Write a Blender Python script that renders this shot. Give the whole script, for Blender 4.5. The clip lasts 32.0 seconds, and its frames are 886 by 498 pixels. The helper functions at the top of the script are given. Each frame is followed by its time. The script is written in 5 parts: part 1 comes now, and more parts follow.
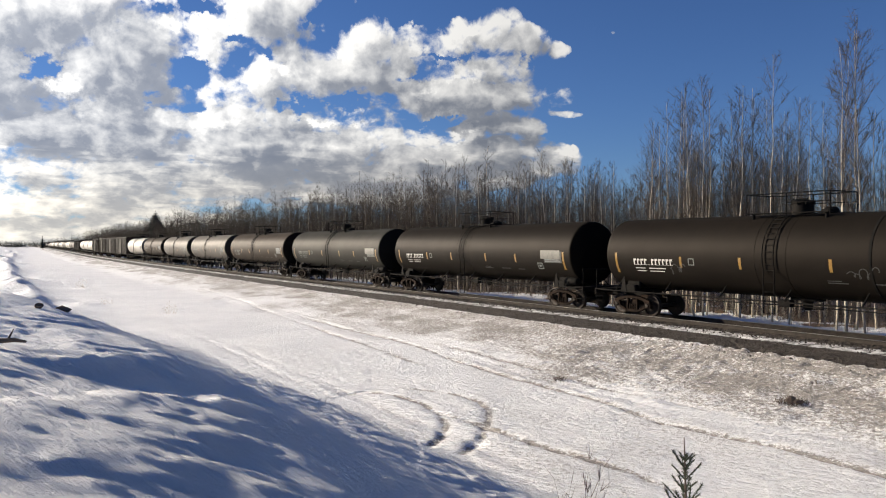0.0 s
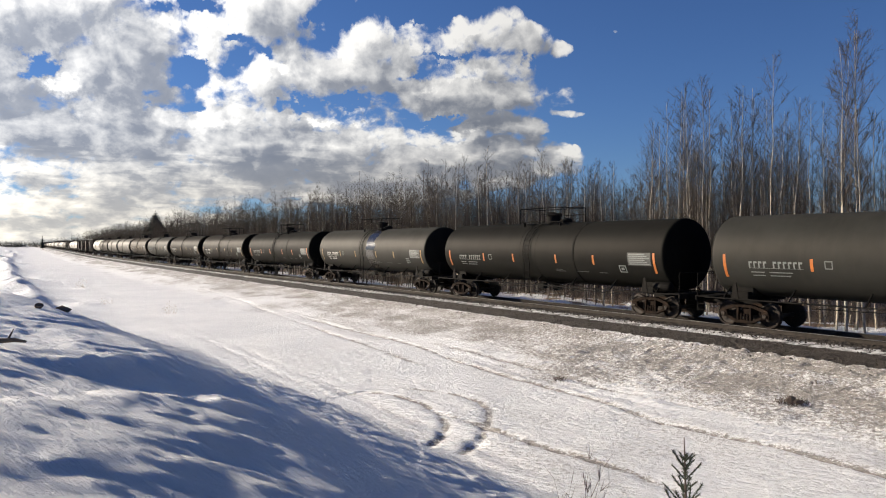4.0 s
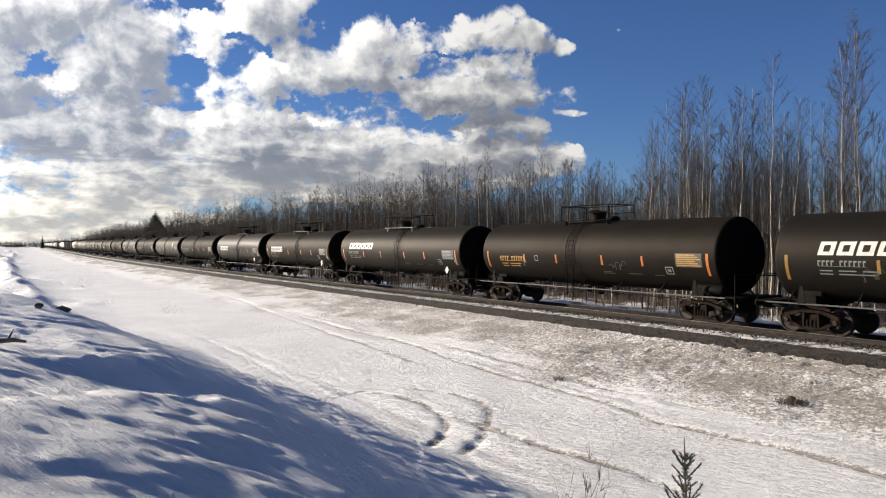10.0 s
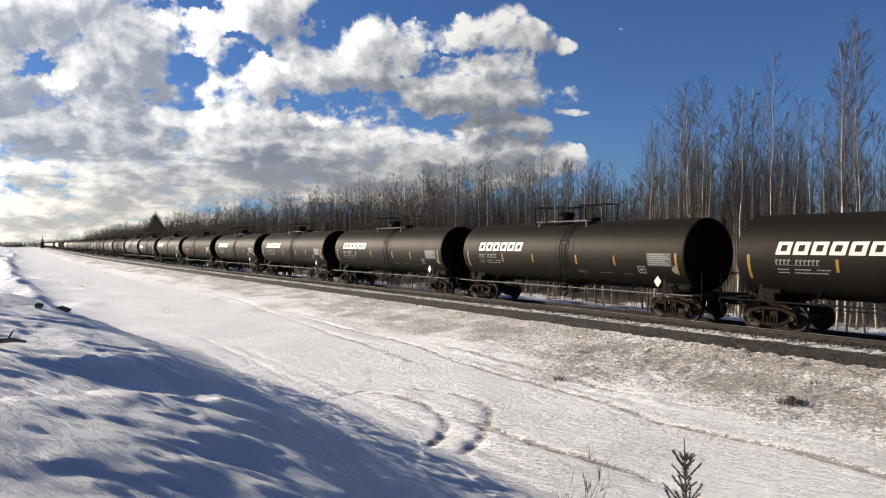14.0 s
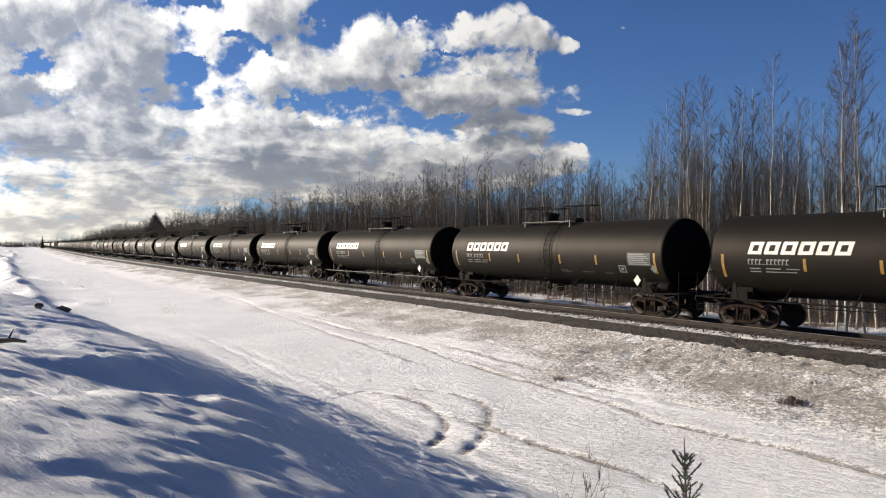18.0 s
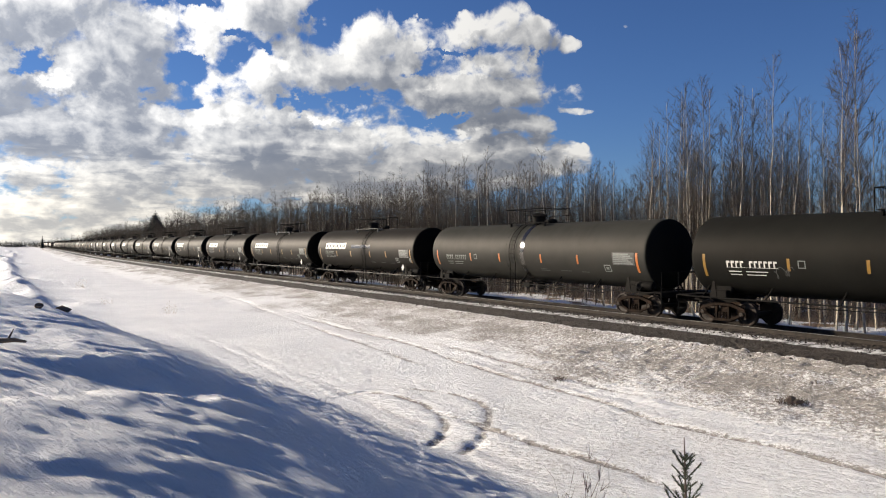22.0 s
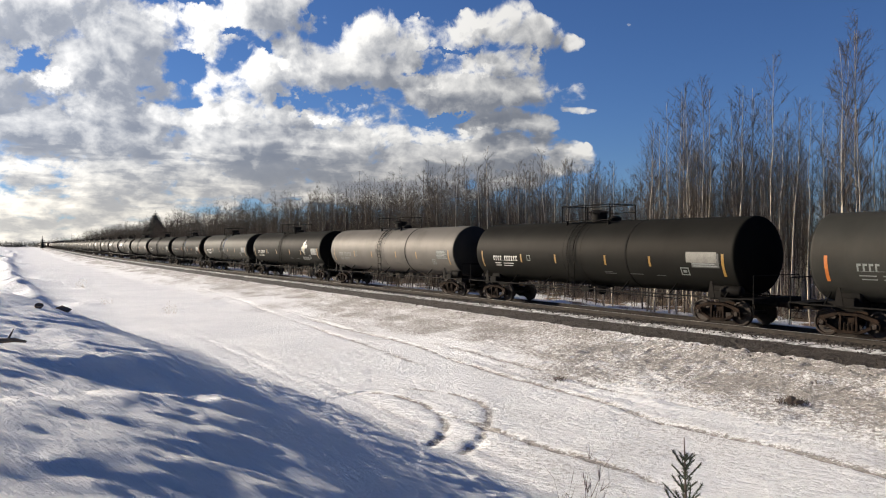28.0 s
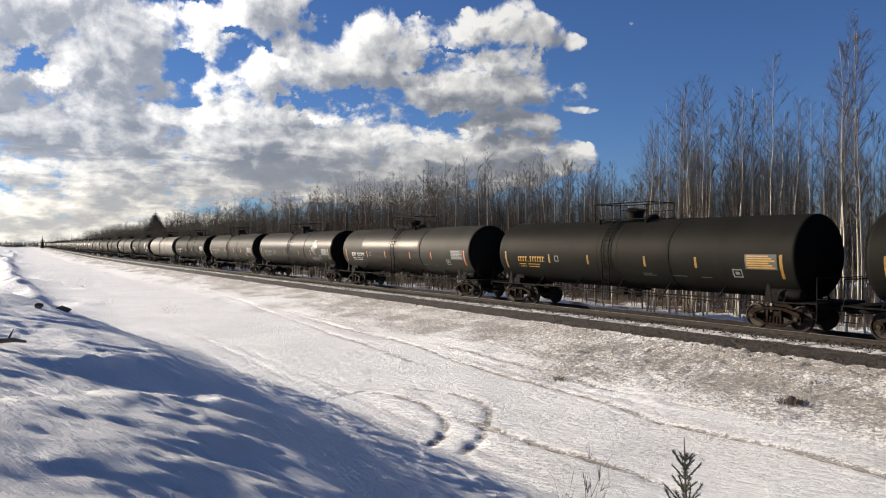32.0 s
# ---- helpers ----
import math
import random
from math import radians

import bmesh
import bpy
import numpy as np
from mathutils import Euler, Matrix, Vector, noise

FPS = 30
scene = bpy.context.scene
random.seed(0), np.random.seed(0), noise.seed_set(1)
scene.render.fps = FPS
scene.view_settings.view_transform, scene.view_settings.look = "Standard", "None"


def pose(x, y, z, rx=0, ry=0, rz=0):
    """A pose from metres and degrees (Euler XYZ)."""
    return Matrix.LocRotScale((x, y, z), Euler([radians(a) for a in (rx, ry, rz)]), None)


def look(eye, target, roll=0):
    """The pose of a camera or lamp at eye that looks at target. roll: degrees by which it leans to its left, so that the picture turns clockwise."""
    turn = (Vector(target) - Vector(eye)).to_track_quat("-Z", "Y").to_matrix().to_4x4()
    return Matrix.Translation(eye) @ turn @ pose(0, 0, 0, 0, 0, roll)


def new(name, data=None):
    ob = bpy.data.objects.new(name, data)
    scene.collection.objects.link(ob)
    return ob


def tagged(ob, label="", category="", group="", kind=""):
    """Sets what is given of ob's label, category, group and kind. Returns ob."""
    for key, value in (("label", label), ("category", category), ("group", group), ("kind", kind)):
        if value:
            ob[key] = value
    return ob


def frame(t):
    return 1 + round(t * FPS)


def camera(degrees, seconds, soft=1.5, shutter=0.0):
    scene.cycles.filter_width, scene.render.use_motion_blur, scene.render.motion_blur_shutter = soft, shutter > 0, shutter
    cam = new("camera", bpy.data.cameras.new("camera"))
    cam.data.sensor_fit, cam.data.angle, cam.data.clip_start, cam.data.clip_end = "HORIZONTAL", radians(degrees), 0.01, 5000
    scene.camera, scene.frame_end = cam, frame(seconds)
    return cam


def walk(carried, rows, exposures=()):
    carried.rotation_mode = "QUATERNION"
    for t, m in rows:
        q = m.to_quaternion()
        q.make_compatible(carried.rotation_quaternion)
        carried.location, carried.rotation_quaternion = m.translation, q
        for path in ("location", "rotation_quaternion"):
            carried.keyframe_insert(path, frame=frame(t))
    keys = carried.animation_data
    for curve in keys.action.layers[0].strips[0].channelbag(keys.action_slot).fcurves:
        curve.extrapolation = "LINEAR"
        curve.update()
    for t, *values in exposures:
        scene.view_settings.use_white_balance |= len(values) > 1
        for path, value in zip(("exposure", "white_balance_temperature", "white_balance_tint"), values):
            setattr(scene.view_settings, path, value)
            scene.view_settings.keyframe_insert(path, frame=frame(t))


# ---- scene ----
# ---- camera ----
EYE_Z = 3.11
cam = camera(60.83, 32.0, soft=1.1)
CAM_POSE = look((0, 0, EYE_Z), (0, 100, EYE_Z - 0.659))
walk(cam, [(0.0, CAM_POSE), (32.0, CAM_POSE)], exposures=[(0.0, 1.13), (32.0, 1.13)])

# ---- the line of the track: straight, a wide bend, straight ----
TRACK_D, TRACK_A, BEND, S_1, S_2 = 25.53, 0.55643, 0.00022, 28.5, 261.2


def track(s, w=0.0):
    """Place and heading at s metres along the track, w metres to the camera's side of its centre line."""
    x, y = TRACK_D * math.cos(TRACK_A), TRACK_D * math.sin(TRACK_A)
    a = TRACK_A
    d = min(s, S_1)
    x, y = x - d * math.sin(a), y + d * math.cos(a)
    if s > S_1:
        d = min(s, S_2) - S_1
        b = a - BEND * d
        y += (math.sin(a) - math.sin(b)) / BEND
        x -= (math.cos(b) - math.cos(a)) / BEND
        a = b
    if s > S_2:
        x, y = x - (s - S_2) * math.sin(a), y + (s - S_2) * math.cos(a)
    return x - w * math.cos(a), y - w * math.sin(a), a


def track_np(s, w):
    d0, d1, d2 = np.minimum(s, S_1), np.clip(s, S_1, S_2) - S_1, np.maximum(s - S_2, 0)
    b = TRACK_A - BEND * d1
    x = TRACK_D * math.cos(TRACK_A) - d0 * math.sin(TRACK_A) - (np.cos(b) - math.cos(TRACK_A)) / BEND - d2 * np.sin(b)
    y = TRACK_D * math.sin(TRACK_A) + d0 * math.cos(TRACK_A) + (math.sin(TRACK_A) - np.sin(b)) / BEND + d2 * np.cos(b)
    return x - w * np.cos(b), y - w * np.sin(b)


def run(t):
    """Metres that the train has gone at t seconds: it gathers speed slowly."""
    return 18.793 * t + 0.02699 * ((t - 16) ** 2 - 256)


# ---- sky and sun ----
SUN_AZ, SUN_EL = 67.0, 17.0  # degrees to the left of the view, degrees above the horizon
SUN_WAY = Vector((-math.sin(radians(SUN_AZ)) * math.cos(radians(SUN_EL)), math.cos(radians(SUN_AZ)) * math.cos(radians(SUN_EL)), math.sin(radians(SUN_EL))))

world = bpy.data.worlds.new("winter_sky")
scene.world = world
world.use_nodes = True
wn = world.node_tree.nodes
sky = wn.new("ShaderNodeTexSky")
sky.sky_type, sky.sun_disc = "NISHITA", False
sky.sun_elevation, sky.sun_rotation = radians(SUN_EL), radians(-SUN_AZ)
sky.altitude, sky.air_density, sky.dust_density, sky.ozone_density = 700, 1.0, 0.0, 4.5
tint = wn.new("ShaderNodeVectorMath")
tint.operation = "MULTIPLY"
tint.inputs[1].default_value = (0.85, 0.96, 1.27)
world.node_tree.links.new(sky.outputs[0], tint.inputs[0])
world.node_tree.links.new(tint.outputs[0], wn["Background"].inputs[0])
wn["Background"].inputs[1].default_value = 0.034

sun = new("sun", bpy.data.lights.new("sun", "SUN"))
sun.data.energy, sun.data.angle, sun.data.color = 4.55, radians(3.0), (1.0, 0.88, 0.71)
sun.matrix_world = look(SUN_WAY * 50, (0, 0, 0))


# ---- mesh and material helpers ----
class Shape:
    """Vertices and faces of one mesh."""

    def __init__(self):
        self.v, self.f = [], []

    def add(self, verts, faces):
        n = len(self.v)
        self.v += [tuple(p) for p in verts]
        self.f += [tuple(i + n for i in f) for f in faces]
        return self

    def box(self, c, size, bevel=0.0, turn=None):
        hx, hy, hz = (a / 2 for a in size)
        b = min(bevel, hx * 0.8, hy * 0.8, hz * 0.8)
        vs, idx = [], {}
        for sx in (-1, 1):
            for sy in (-1, 1):
                for sz in (-1, 1):
                    for ax in range(3) if b > 0 else (0,):
                        p = [sx * hx, sy * hy, sz * hz]
                        if b > 0:
                            for k in range(3):
                                if k != ax:
                                    p[k] -= (sx, sy, sz)[k] * b
                        idx[sx, sy, sz, ax] = len(vs)
                        vs.append(p)
        fs = []
        for ax in range(3):
            for sg in (-1, 1):
                o = [k for k in range(3) if k != ax]
                ring = []
                for p, q in ((-1, -1), (1, -1), (1, 1), (-1, 1)):
                    k = [0, 0, 0]
                    k[ax], k[o[0]], k[o[1]] = sg, p, q
                    ring.append(idx[(*k, ax if b > 0 else 0)])
                fs.append(ring if (sg > 0) == (ax != 1) else ring[::-1])
        if b > 0:
            for ax in range(3):
                o = [k for k in range(3) if k != ax]
                for p in (-1, 1):
                    for q in (-1, 1):
                        k0, k1 = [0, 0, 0], [0, 0, 0]
                        k0[o[0]] = k1[o[0]] = p
                        k0[o[1]] = k1[o[1]] = q
                        k0[ax], k1[ax] = -1, 1
                        r = [idx[(*k0, o[0])], idx[(*k1, o[0])], idx[(*k1, o[1])], idx[(*k0, o[1])]]
                        fs.append(r)
            for sx in (-1, 1):
                for sy in (-1, 1):
                    for sz in (-1, 1):
                        fs.append([idx[sx, sy, sz, 0], idx[sx, sy, sz, 1], idx[sx, sy, sz, 2]])
        m = turn if turn else Matrix.Identity(3)
        return self.add([m @ Vector(p) + Vector(c) for p in vs], fs)

    def tube(self, points, radii, sides=8, caps=True):
        pts = [Vector(p) for p in points]
        if isinstance(radii, (int, float)):
            radii = [radii] * len(pts)
        vs, fs = [], []
        for i, p in enumerate(pts):
            way = (pts[min(i + 1, len(pts) - 1)] - pts[max(i - 1, 0)]).normalized()
            side = way.cross(Vector((0, 0, 1)) if abs(way.z) < 0.9 else Vector((1, 0, 0))).normalized()
            up = side.cross(way)
            for k in range(sides):
                q = 2 * math.pi * k / sides
                vs.append(p + radii[i] * (math.cos(q) * side + math.sin(q) * up))
        for i in range(len(pts) - 1):
            for k in range(sides):
                j = (k + 1) % sides
                fs.append((i * sides + k, i * sides + j, i * sides + sides + j, i * sides + sides + k))
        if caps:
            fs.append(tuple(range(sides))[::-1])
            fs.append(tuple(range(len(vs) - sides, len(vs))))
        return self.add(vs, fs)

    def spike(self, a, b, r):
        """A thin tapering twig from a to b, three-sided."""
        a, b = Vector(a), Vector(b)
        way = b - a
        side = way.cross(Vector((0, 0, 1)) if abs(way.z) < 0.9 * way.length else Vector((1, 0, 0))).normalized() * r
        up = side.cross(way).normalized() * r
        return self.add([a + side, a - 0.5 * side + 0.87 * up, a - 0.5 * side - 0.87 * up, b], [(0, 1, 3), (1, 2, 3), (2, 0, 3)])

    def lathe(self, profile, axis="x", c=(0, 0, 0), sides=24):
        """Turn (along, radius) pairs about an axis."""
        vs, fs = [], []
        for a, r in profile:
            for k in range(sides):
                q = 2 * math.pi * k / sides
                u, v = r * math.cos(q), r * math.sin(q)
                p = {"x": (a, u, v), "y": (v, a, u), "z": (u, v, a)}[axis]
                vs.append((p[0] + c[0], p[1] + c[1], p[2] + c[2]))
        for i in range(len(profile) - 1):
            for k in range(sides):
                j = (k + 1) % sides
                fs.append((i * sides + k, i * sides + j, i * sides + sides + j, i * sides + sides + k))
        fs.append(tuple(range(sides))[::-1])
        fs.append(tuple(range(len(vs) - sides, len(vs))))
        return self.add(vs, fs)

    def slab(self, outline, z0, z1, put):
        """A plate: an outline of (a, b) pairs from depth z0 to z1, each corner placed by put(a, b, depth)."""
        n = len(outline)
        vs = [put(a, b, z0) for a, b in outline] + [put(a, b, z1) for a, b in outline]
        fs = [tuple(range(n))[::-1], tuple(range(n, 2 * n))]
        fs += [(i, (i + 1) % n, n + (i + 1) % n, n + i) for i in range(n)]
        return self.add(vs, fs)

    def mesh(self, name, material, smooth=35):
        me = bpy.data.meshes.new(name)
        me.from_pydata(self.v, [], self.f)
        bm = bmesh.new()
        bm.from_mesh(me)
        bmesh.ops.recalc_face_normals(bm, faces=bm.faces)
        bm.to_mesh(me)
        bm.free()
        if material:
            me.materials.append(material)
        if smooth:
            me.shade_smooth()
            me.set_sharp_from_angle(angle=radians(smooth))
        return me


def part(name, shape, material, parent=None, label="", at=None, smooth=35):
    me = shape if isinstance(shape, bpy.types.Mesh) else shape.mesh(name, material, smooth)
    ob = new(name, me)
    ob.parent = parent
    if at is not None:
        ob.matrix_basis = at
    return tagged(ob, label)


def np_mesh(name, verts, quads, material, smooth=True):
    """A mesh from numpy arrays; quads is (n, 3) or (n, 4)."""
    me = bpy.data.meshes.new(name)
    k = quads.shape[1]
    me.vertices.add(len(verts))
    me.vertices.foreach_set("co", verts.astype(np.float32).ravel())
    me.loops.add(quads.size)
    me.loops.foreach_set("vertex_index", quads.astype(np.int32).ravel())
    me.polygons.add(len(quads))
    me.polygons.foreach_set("loop_start", np.arange(0, quads.size, k, dtype=np.int32))
    me.update(calc_edges=True)
    me.validate()
    me.materials.append(material)
    if smooth:
        me.shade_smooth()
    return me


class Nodes:
    """Short hand for a material's node tree."""

    def __init__(self, name):
        self.mat = bpy.data.materials.new(name)
        self.mat.use_nodes = True
        self.t = self.mat.node_tree
        self.bsdf = self.t.nodes["Principled BSDF"]

    def n(self, kind, **kw):
        node = self.t.nodes.new("ShaderNode" + kind)
        for k, v in kw.items():
            if k in node.inputs:
                self.put(node.inputs[k], v)
        return node

    def put(self, socket, v):
        if isinstance(v, bpy.types.NodeSocket):
            self.t.links.new(v, socket)
        else:
            socket.default_value = v

    def noise(self, scale, detail=4, rough=0.55, vec=None, dist=0.0):
        node = self.n("TexNoise", Scale=scale, Detail=detail, Roughness=rough, Distortion=dist)
        self.t.links.new(vec or self.pos(), node.inputs["Vector"])
        return node.outputs["Fac"]

    def pos(self, world_space=False):
        if world_space:
            return self.n("NewGeometry").outputs["Position"]
        return self.n("TexCoord").outputs["Object"]

    def m(self, op, a, b=0.0, c=0.0, clamp=False):
        node = self.n("Math")
        node.operation, node.use_clamp = op, clamp
        for s, v in zip(node.inputs, (a, b, c)):
            self.put(s, v)
        return node.outputs[0]

    def vm(self, op, a, b=(0, 0, 0)):
        node = self.n("VectorMath")
        node.operation = op
        self.put(node.inputs[0], a)
        self.put(node.inputs[1], b)
        return node.outputs["Value" if op in ("LENGTH", "DOT_PRODUCT", "DISTANCE") else "Vector"]

    def ramp(self, fac, lo, hi, a=0.0, b=1.0, smooth=True):
        node = self.n("MapRange")
        node.interpolation_type = "SMOOTHSTEP" if smooth else "LINEAR"
        for k, v in zip(("Value", "From Min", "From Max", "To Min", "To Max"), (fac, lo, hi, a, b)):
            self.put(node.inputs[k], v)
        return node.outputs[0]

    def mix(self, fac, a, b):
        node = self.n("Mix")
        node.data_type = "RGBA"
        for i, v in ((0, fac), (6, a), (7, b)):
            if isinstance(v, tuple) and len(v) == 3:
                v = (*v, 1)
            self.put(node.inputs[i], v)
        return node.outputs[2]

    def bump(self, height, strength=0.3, distance=0.02, normal=None):
        node = self.n("Bump", Height=height, Strength=strength, Distance=distance)
        if normal:
            self.t.links.new(normal, node.inputs["Normal"])
        return node.outputs[0]

    def done(self, color=None, rough=None, metal=None, normal=None, spec=None):
        for k, v in (("Base Color", color), ("Roughness", rough), ("Metallic", metal), ("Normal", normal), ("Specular IOR Level", spec)):
            if v is not None:
                if isinstance(v, tuple) and len(v) == 3:
                    v = (*v, 1)
                self.put(self.bsdf.inputs[k], v)
        return self.mat


def plain(name, a, b=None, rough=0.6, metal=0.0, scale=6.0, bump=0.15, spec=0.5):
    """Two tones mixed by grain at two scales, with fine relief."""
    k = Nodes(name)
    b = b or tuple(c * 0.7 for c in a)
    big, fine = k.noise(scale, 5), k.noise(scale * 9, 3)
    f = k.ramp(k.m("ADD", k.m("MULTIPLY", big, 0.65), k.m("MULTIPLY", fine, 0.35)), 0.35, 0.65)
    return k.done(k.mix(f, a, b), k.ramp(fine, 0.3, 0.7, rough - 0.08, rough + 0.08), metal, k.bump(fine, bump, 0.01), spec)


def tank_paint(name, base, dust, rough, grime=0.5, metal=0.0, spec=0.2):
    """Tank paint: tone patches, dust low down, thin vertical streaks, fine orange-peel relief."""
    k = Nodes(name)
    p = k.pos()
    info = k.n("ObjectInfo").outputs["Random"]
    off = k.n("CombineXYZ", X=k.m("MULTIPLY", info, 40.0))
    p2 = k.vm("ADD", p, off.outputs[0])
    big = k.noise(0.55, 5, 0.6, p2)
    streak = k.noise(1.0, 5, 0.6, k.vm("MULTIPLY", p2, (3.2, 1.0, 0.45)))
    fine = k.noise(40.0, 2, 0.5, p2)
    z = k.n("SeparateXYZ", Vector=p).outputs["Z"]
    low = k.ramp(k.m("ADD", z, k.m("MULTIPLY", big, 0.9)), 3.0, 1.4)
    f = k.m("MULTIPLY", k.m("ADD", k.ramp(streak, 0.45, 0.75), k.m("MULTIPLY", low, 0.7)), grime, clamp=True)
    col = k.mix(f, k.mix(k.ramp(big, 0.35, 0.7), base, tuple(c * 0.72 for c in base)), dust)
    r = k.m("ADD", k.ramp(streak, 0.2, 0.8, rough, rough + 0.05), k.m("MULTIPLY", low, 0.12))
    # dust that settles on top dulls the paint there
    r = k.m("ADD", r, k.ramp(z, 3.3, 4.05, 0.0, 0.4))
    # the heads' shade put into the colour: near-black and dull where they face endwise
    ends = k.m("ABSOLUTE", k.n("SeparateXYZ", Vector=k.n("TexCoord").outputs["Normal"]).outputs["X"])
    head_shade = k.ramp(ends, 0.25, 0.55)
    r = k.m("ADD", r, k.m("MULTIPLY", head_shade, 0.4), clamp=True)
    col = k.mix(k.m("MULTIPLY", head_shade, 0.75), col, (0.0055, 0.0050, 0.0045))
    spec = k.m("MULTIPLY", k.m("SUBTRACT", 1.0, k.m("MULTIPLY", head_shade, 0.9)), spec)
    k.bsdf.inputs["Specular Tint"].default_value = (1.0, 0.84, 0.72, 1.0)
    return k.done(col, r, metal, k.bump(k.m("ADD", k.m("MULTIPLY", fine, 0.2), big), 0.08, 0.03), spec)


# ---- materials ----
def snow_material():
    """Old snow, with grit where the sheet's grit attribute says, gravel on the shoulder and leaf litter under the trees."""
    k = Nodes("old_snow")
    p = k.pos()
    grit = k.n("Attribute")
    grit.attribute_name = "grit"
    gravel = k.n("Attribute")
    gravel.attribute_name = "gravel"
    litter = k.n("Attribute")
    litter.attribute_name = "litter"
    big, mid, fine, speck = k.noise(0.35, 5), k.noise(3.0, 6, 0.65), k.noise(15.0, 6, 0.7), k.noise(9.0, 9, 0.78)
    grain = k.noise(90.0, 3, 0.7)
    snow = k.mix(k.ramp(big, 0.3, 0.7), (0.91, 0.905, 0.905), (0.83, 0.83, 0.835))
    spots = k.ramp(k.m("ADD", speck, k.m("MULTIPLY", grit.outputs["Fac"], 0.2)), 0.56, 0.66)
    dirty = k.mix(k.ramp(fine, 0.35, 0.65), (0.31, 0.27, 0.228), (0.13, 0.108, 0.088))
    f = k.m("MULTIPLY", spots, k.ramp(grit.outputs["Fac"], 0.0, 0.7, 0.0, 0.85), clamp=True)
    wash = k.m("MULTIPLY", k.ramp(mid, 0.3, 0.7, 0.4, 1.0), k.m("MULTIPLY", grit.outputs["Fac"], 0.28), clamp=True)
    col = k.mix(f, k.mix(wash, snow, (0.52, 0.49, 0.46)), dirty)
    stones = k.n("TexVoronoi", Scale=24.0)
    k.t.links.new(p, stones.inputs["Vector"])
    stone_col = k.mix(stones.outputs["Color"], (0.027, 0.0205, 0.016), (0.044, 0.034, 0.027))
    g = k.ramp(k.m("ADD", gravel.outputs["Fac"], k.m("MULTIPLY", k.m("SUBTRACT", mid, 0.5), 0.9)), 0.35, 0.6)
    col = k.mix(g, col, stone_col)
    leaf = k.mix(k.ramp(fine, 0.35, 0.65), (0.16, 0.10, 0.06), (0.30, 0.21, 0.13))
    lf = k.ramp(k.m("ADD", litter.outputs["Fac"], k.m("MULTIPLY", k.m("SUBTRACT", speck, 0.5), 1.6)), 0.45, 0.7)
    col = k.mix(lf, col, leaf)
    drift = k.noise(1.0, 4, 0.6, k.vm("MULTIPLY", k.n("Mapping", Vector=p, Rotation=(0, 0, 0.6)).outputs[0], (2.2, 7.0, 3.0)))
    h = k.m("ADD", k.m("ADD", k.m("MULTIPLY", mid, 0.7), k.m("MULTIPLY", drift, 1.5)), k.m("ADD", k.m("MULTIPLY", fine, 0.62), k.m("MULTIPLY", grain, 0.12)))
    h = k.m("ADD", h, k.m("MULTIPLY", k.m("MULTIPLY", stones.outputs["Distance"], g), -0.5))
    h = k.m("ADD", h, k.m("MULTIPLY", k.m("MULTIPLY", speck, k.m("ADD", k.m("MULTIPLY", grit.outputs["Fac"], 0.6), 0.8)), 0.6))
    k.done(col, k.ramp(fine, 0.3, 0.7, 0.45, 0.75), 0.0, k.bump(h, 1.0, 0.085), 0.35)
    k.bsdf.inputs["Subsurface Weight"].default_value = 0.0
    return k.mat


def bark_material(name, light, dark):
    k = Nodes(name)
    p = k.pos()
    rnd = k.n("NewGeometry").outputs["Random Per Island"]
    rings = k.noise(1.0, 4, 0.6, k.vm("MULTIPLY", p, (14.0, 14.0, 3.0)))
    scars = k.noise(1.0, 3, 0.6, k.vm("MULTIPLY", p, (9.0, 9.0, 22.0)))
    z = k.n("SeparateXYZ", Vector=p).outputs["Z"]
    col = k.mix(k.ramp(rings, 0.4, 0.65), light, tuple(c * 0.62 for c in light))
    col = k.mix(k.ramp(scars, 0.6, 0.68), col, dark)
    return k.done(col, 0.85, 0.0, k.bump(rings, 0.3, 0.02), 0.2)


SNOW = snow_material()
BARK = bark_material("aspen_bark", (0.40, 0.355, 0.29), (0.05, 0.045, 0.036))
# shade of the deeper wood put into darker copies of aspen bark and twig
BARK_SHADED = bark_material("shaded_aspen_bark", (0.07, 0.058, 0.048), (0.03, 0.025, 0.02))
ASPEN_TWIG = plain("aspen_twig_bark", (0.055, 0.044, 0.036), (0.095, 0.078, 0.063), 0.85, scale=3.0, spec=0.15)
TWIG_SHADED = plain("shaded_twig_bark", (0.029, 0.0225, 0.0185), (0.05, 0.039, 0.032), 0.85, scale=3.0, spec=0.15)
RAIL = plain("rail_steel", (0.026, 0.022, 0.019), (0.048, 0.040, 0.034), 0.85, 0.0, 5.0, 0.2, 0.12)
RAIL_TOP = plain("worn_rail_head", (0.30, 0.29, 0.28), (0.22, 0.21, 0.20), 0.4, 1.0, 4.0, 0.05)
TIE = plain("creosoted_timber", (0.026, 0.021, 0.017), (0.058, 0.046, 0.038), 0.85, 0.0, 5.0, 0.5)
BALLAST = plain("ballast_stone", (0.027, 0.021, 0.017), (0.052, 0.041, 0.034), 0.9, 0.0, 12.0, 0.6)
IRON = plain("grimy_cast_iron", (0.0075, 0.0055, 0.0042), (0.026, 0.0165, 0.0115), 0.85, 0.0, 4.0, 0.4, 0.05)
WHEEL = plain("wheel_steel", (0.009, 0.0070, 0.0056), (0.030, 0.020, 0.0145), 0.65, 0.1, 6.0, 0.2, 0.2)
BLACK = plain("black_frame_paint", (0.005, 0.0048, 0.0046), (0.011, 0.0096, 0.0086), 0.75, 0.0, 3.0, 0.2, 0.05)
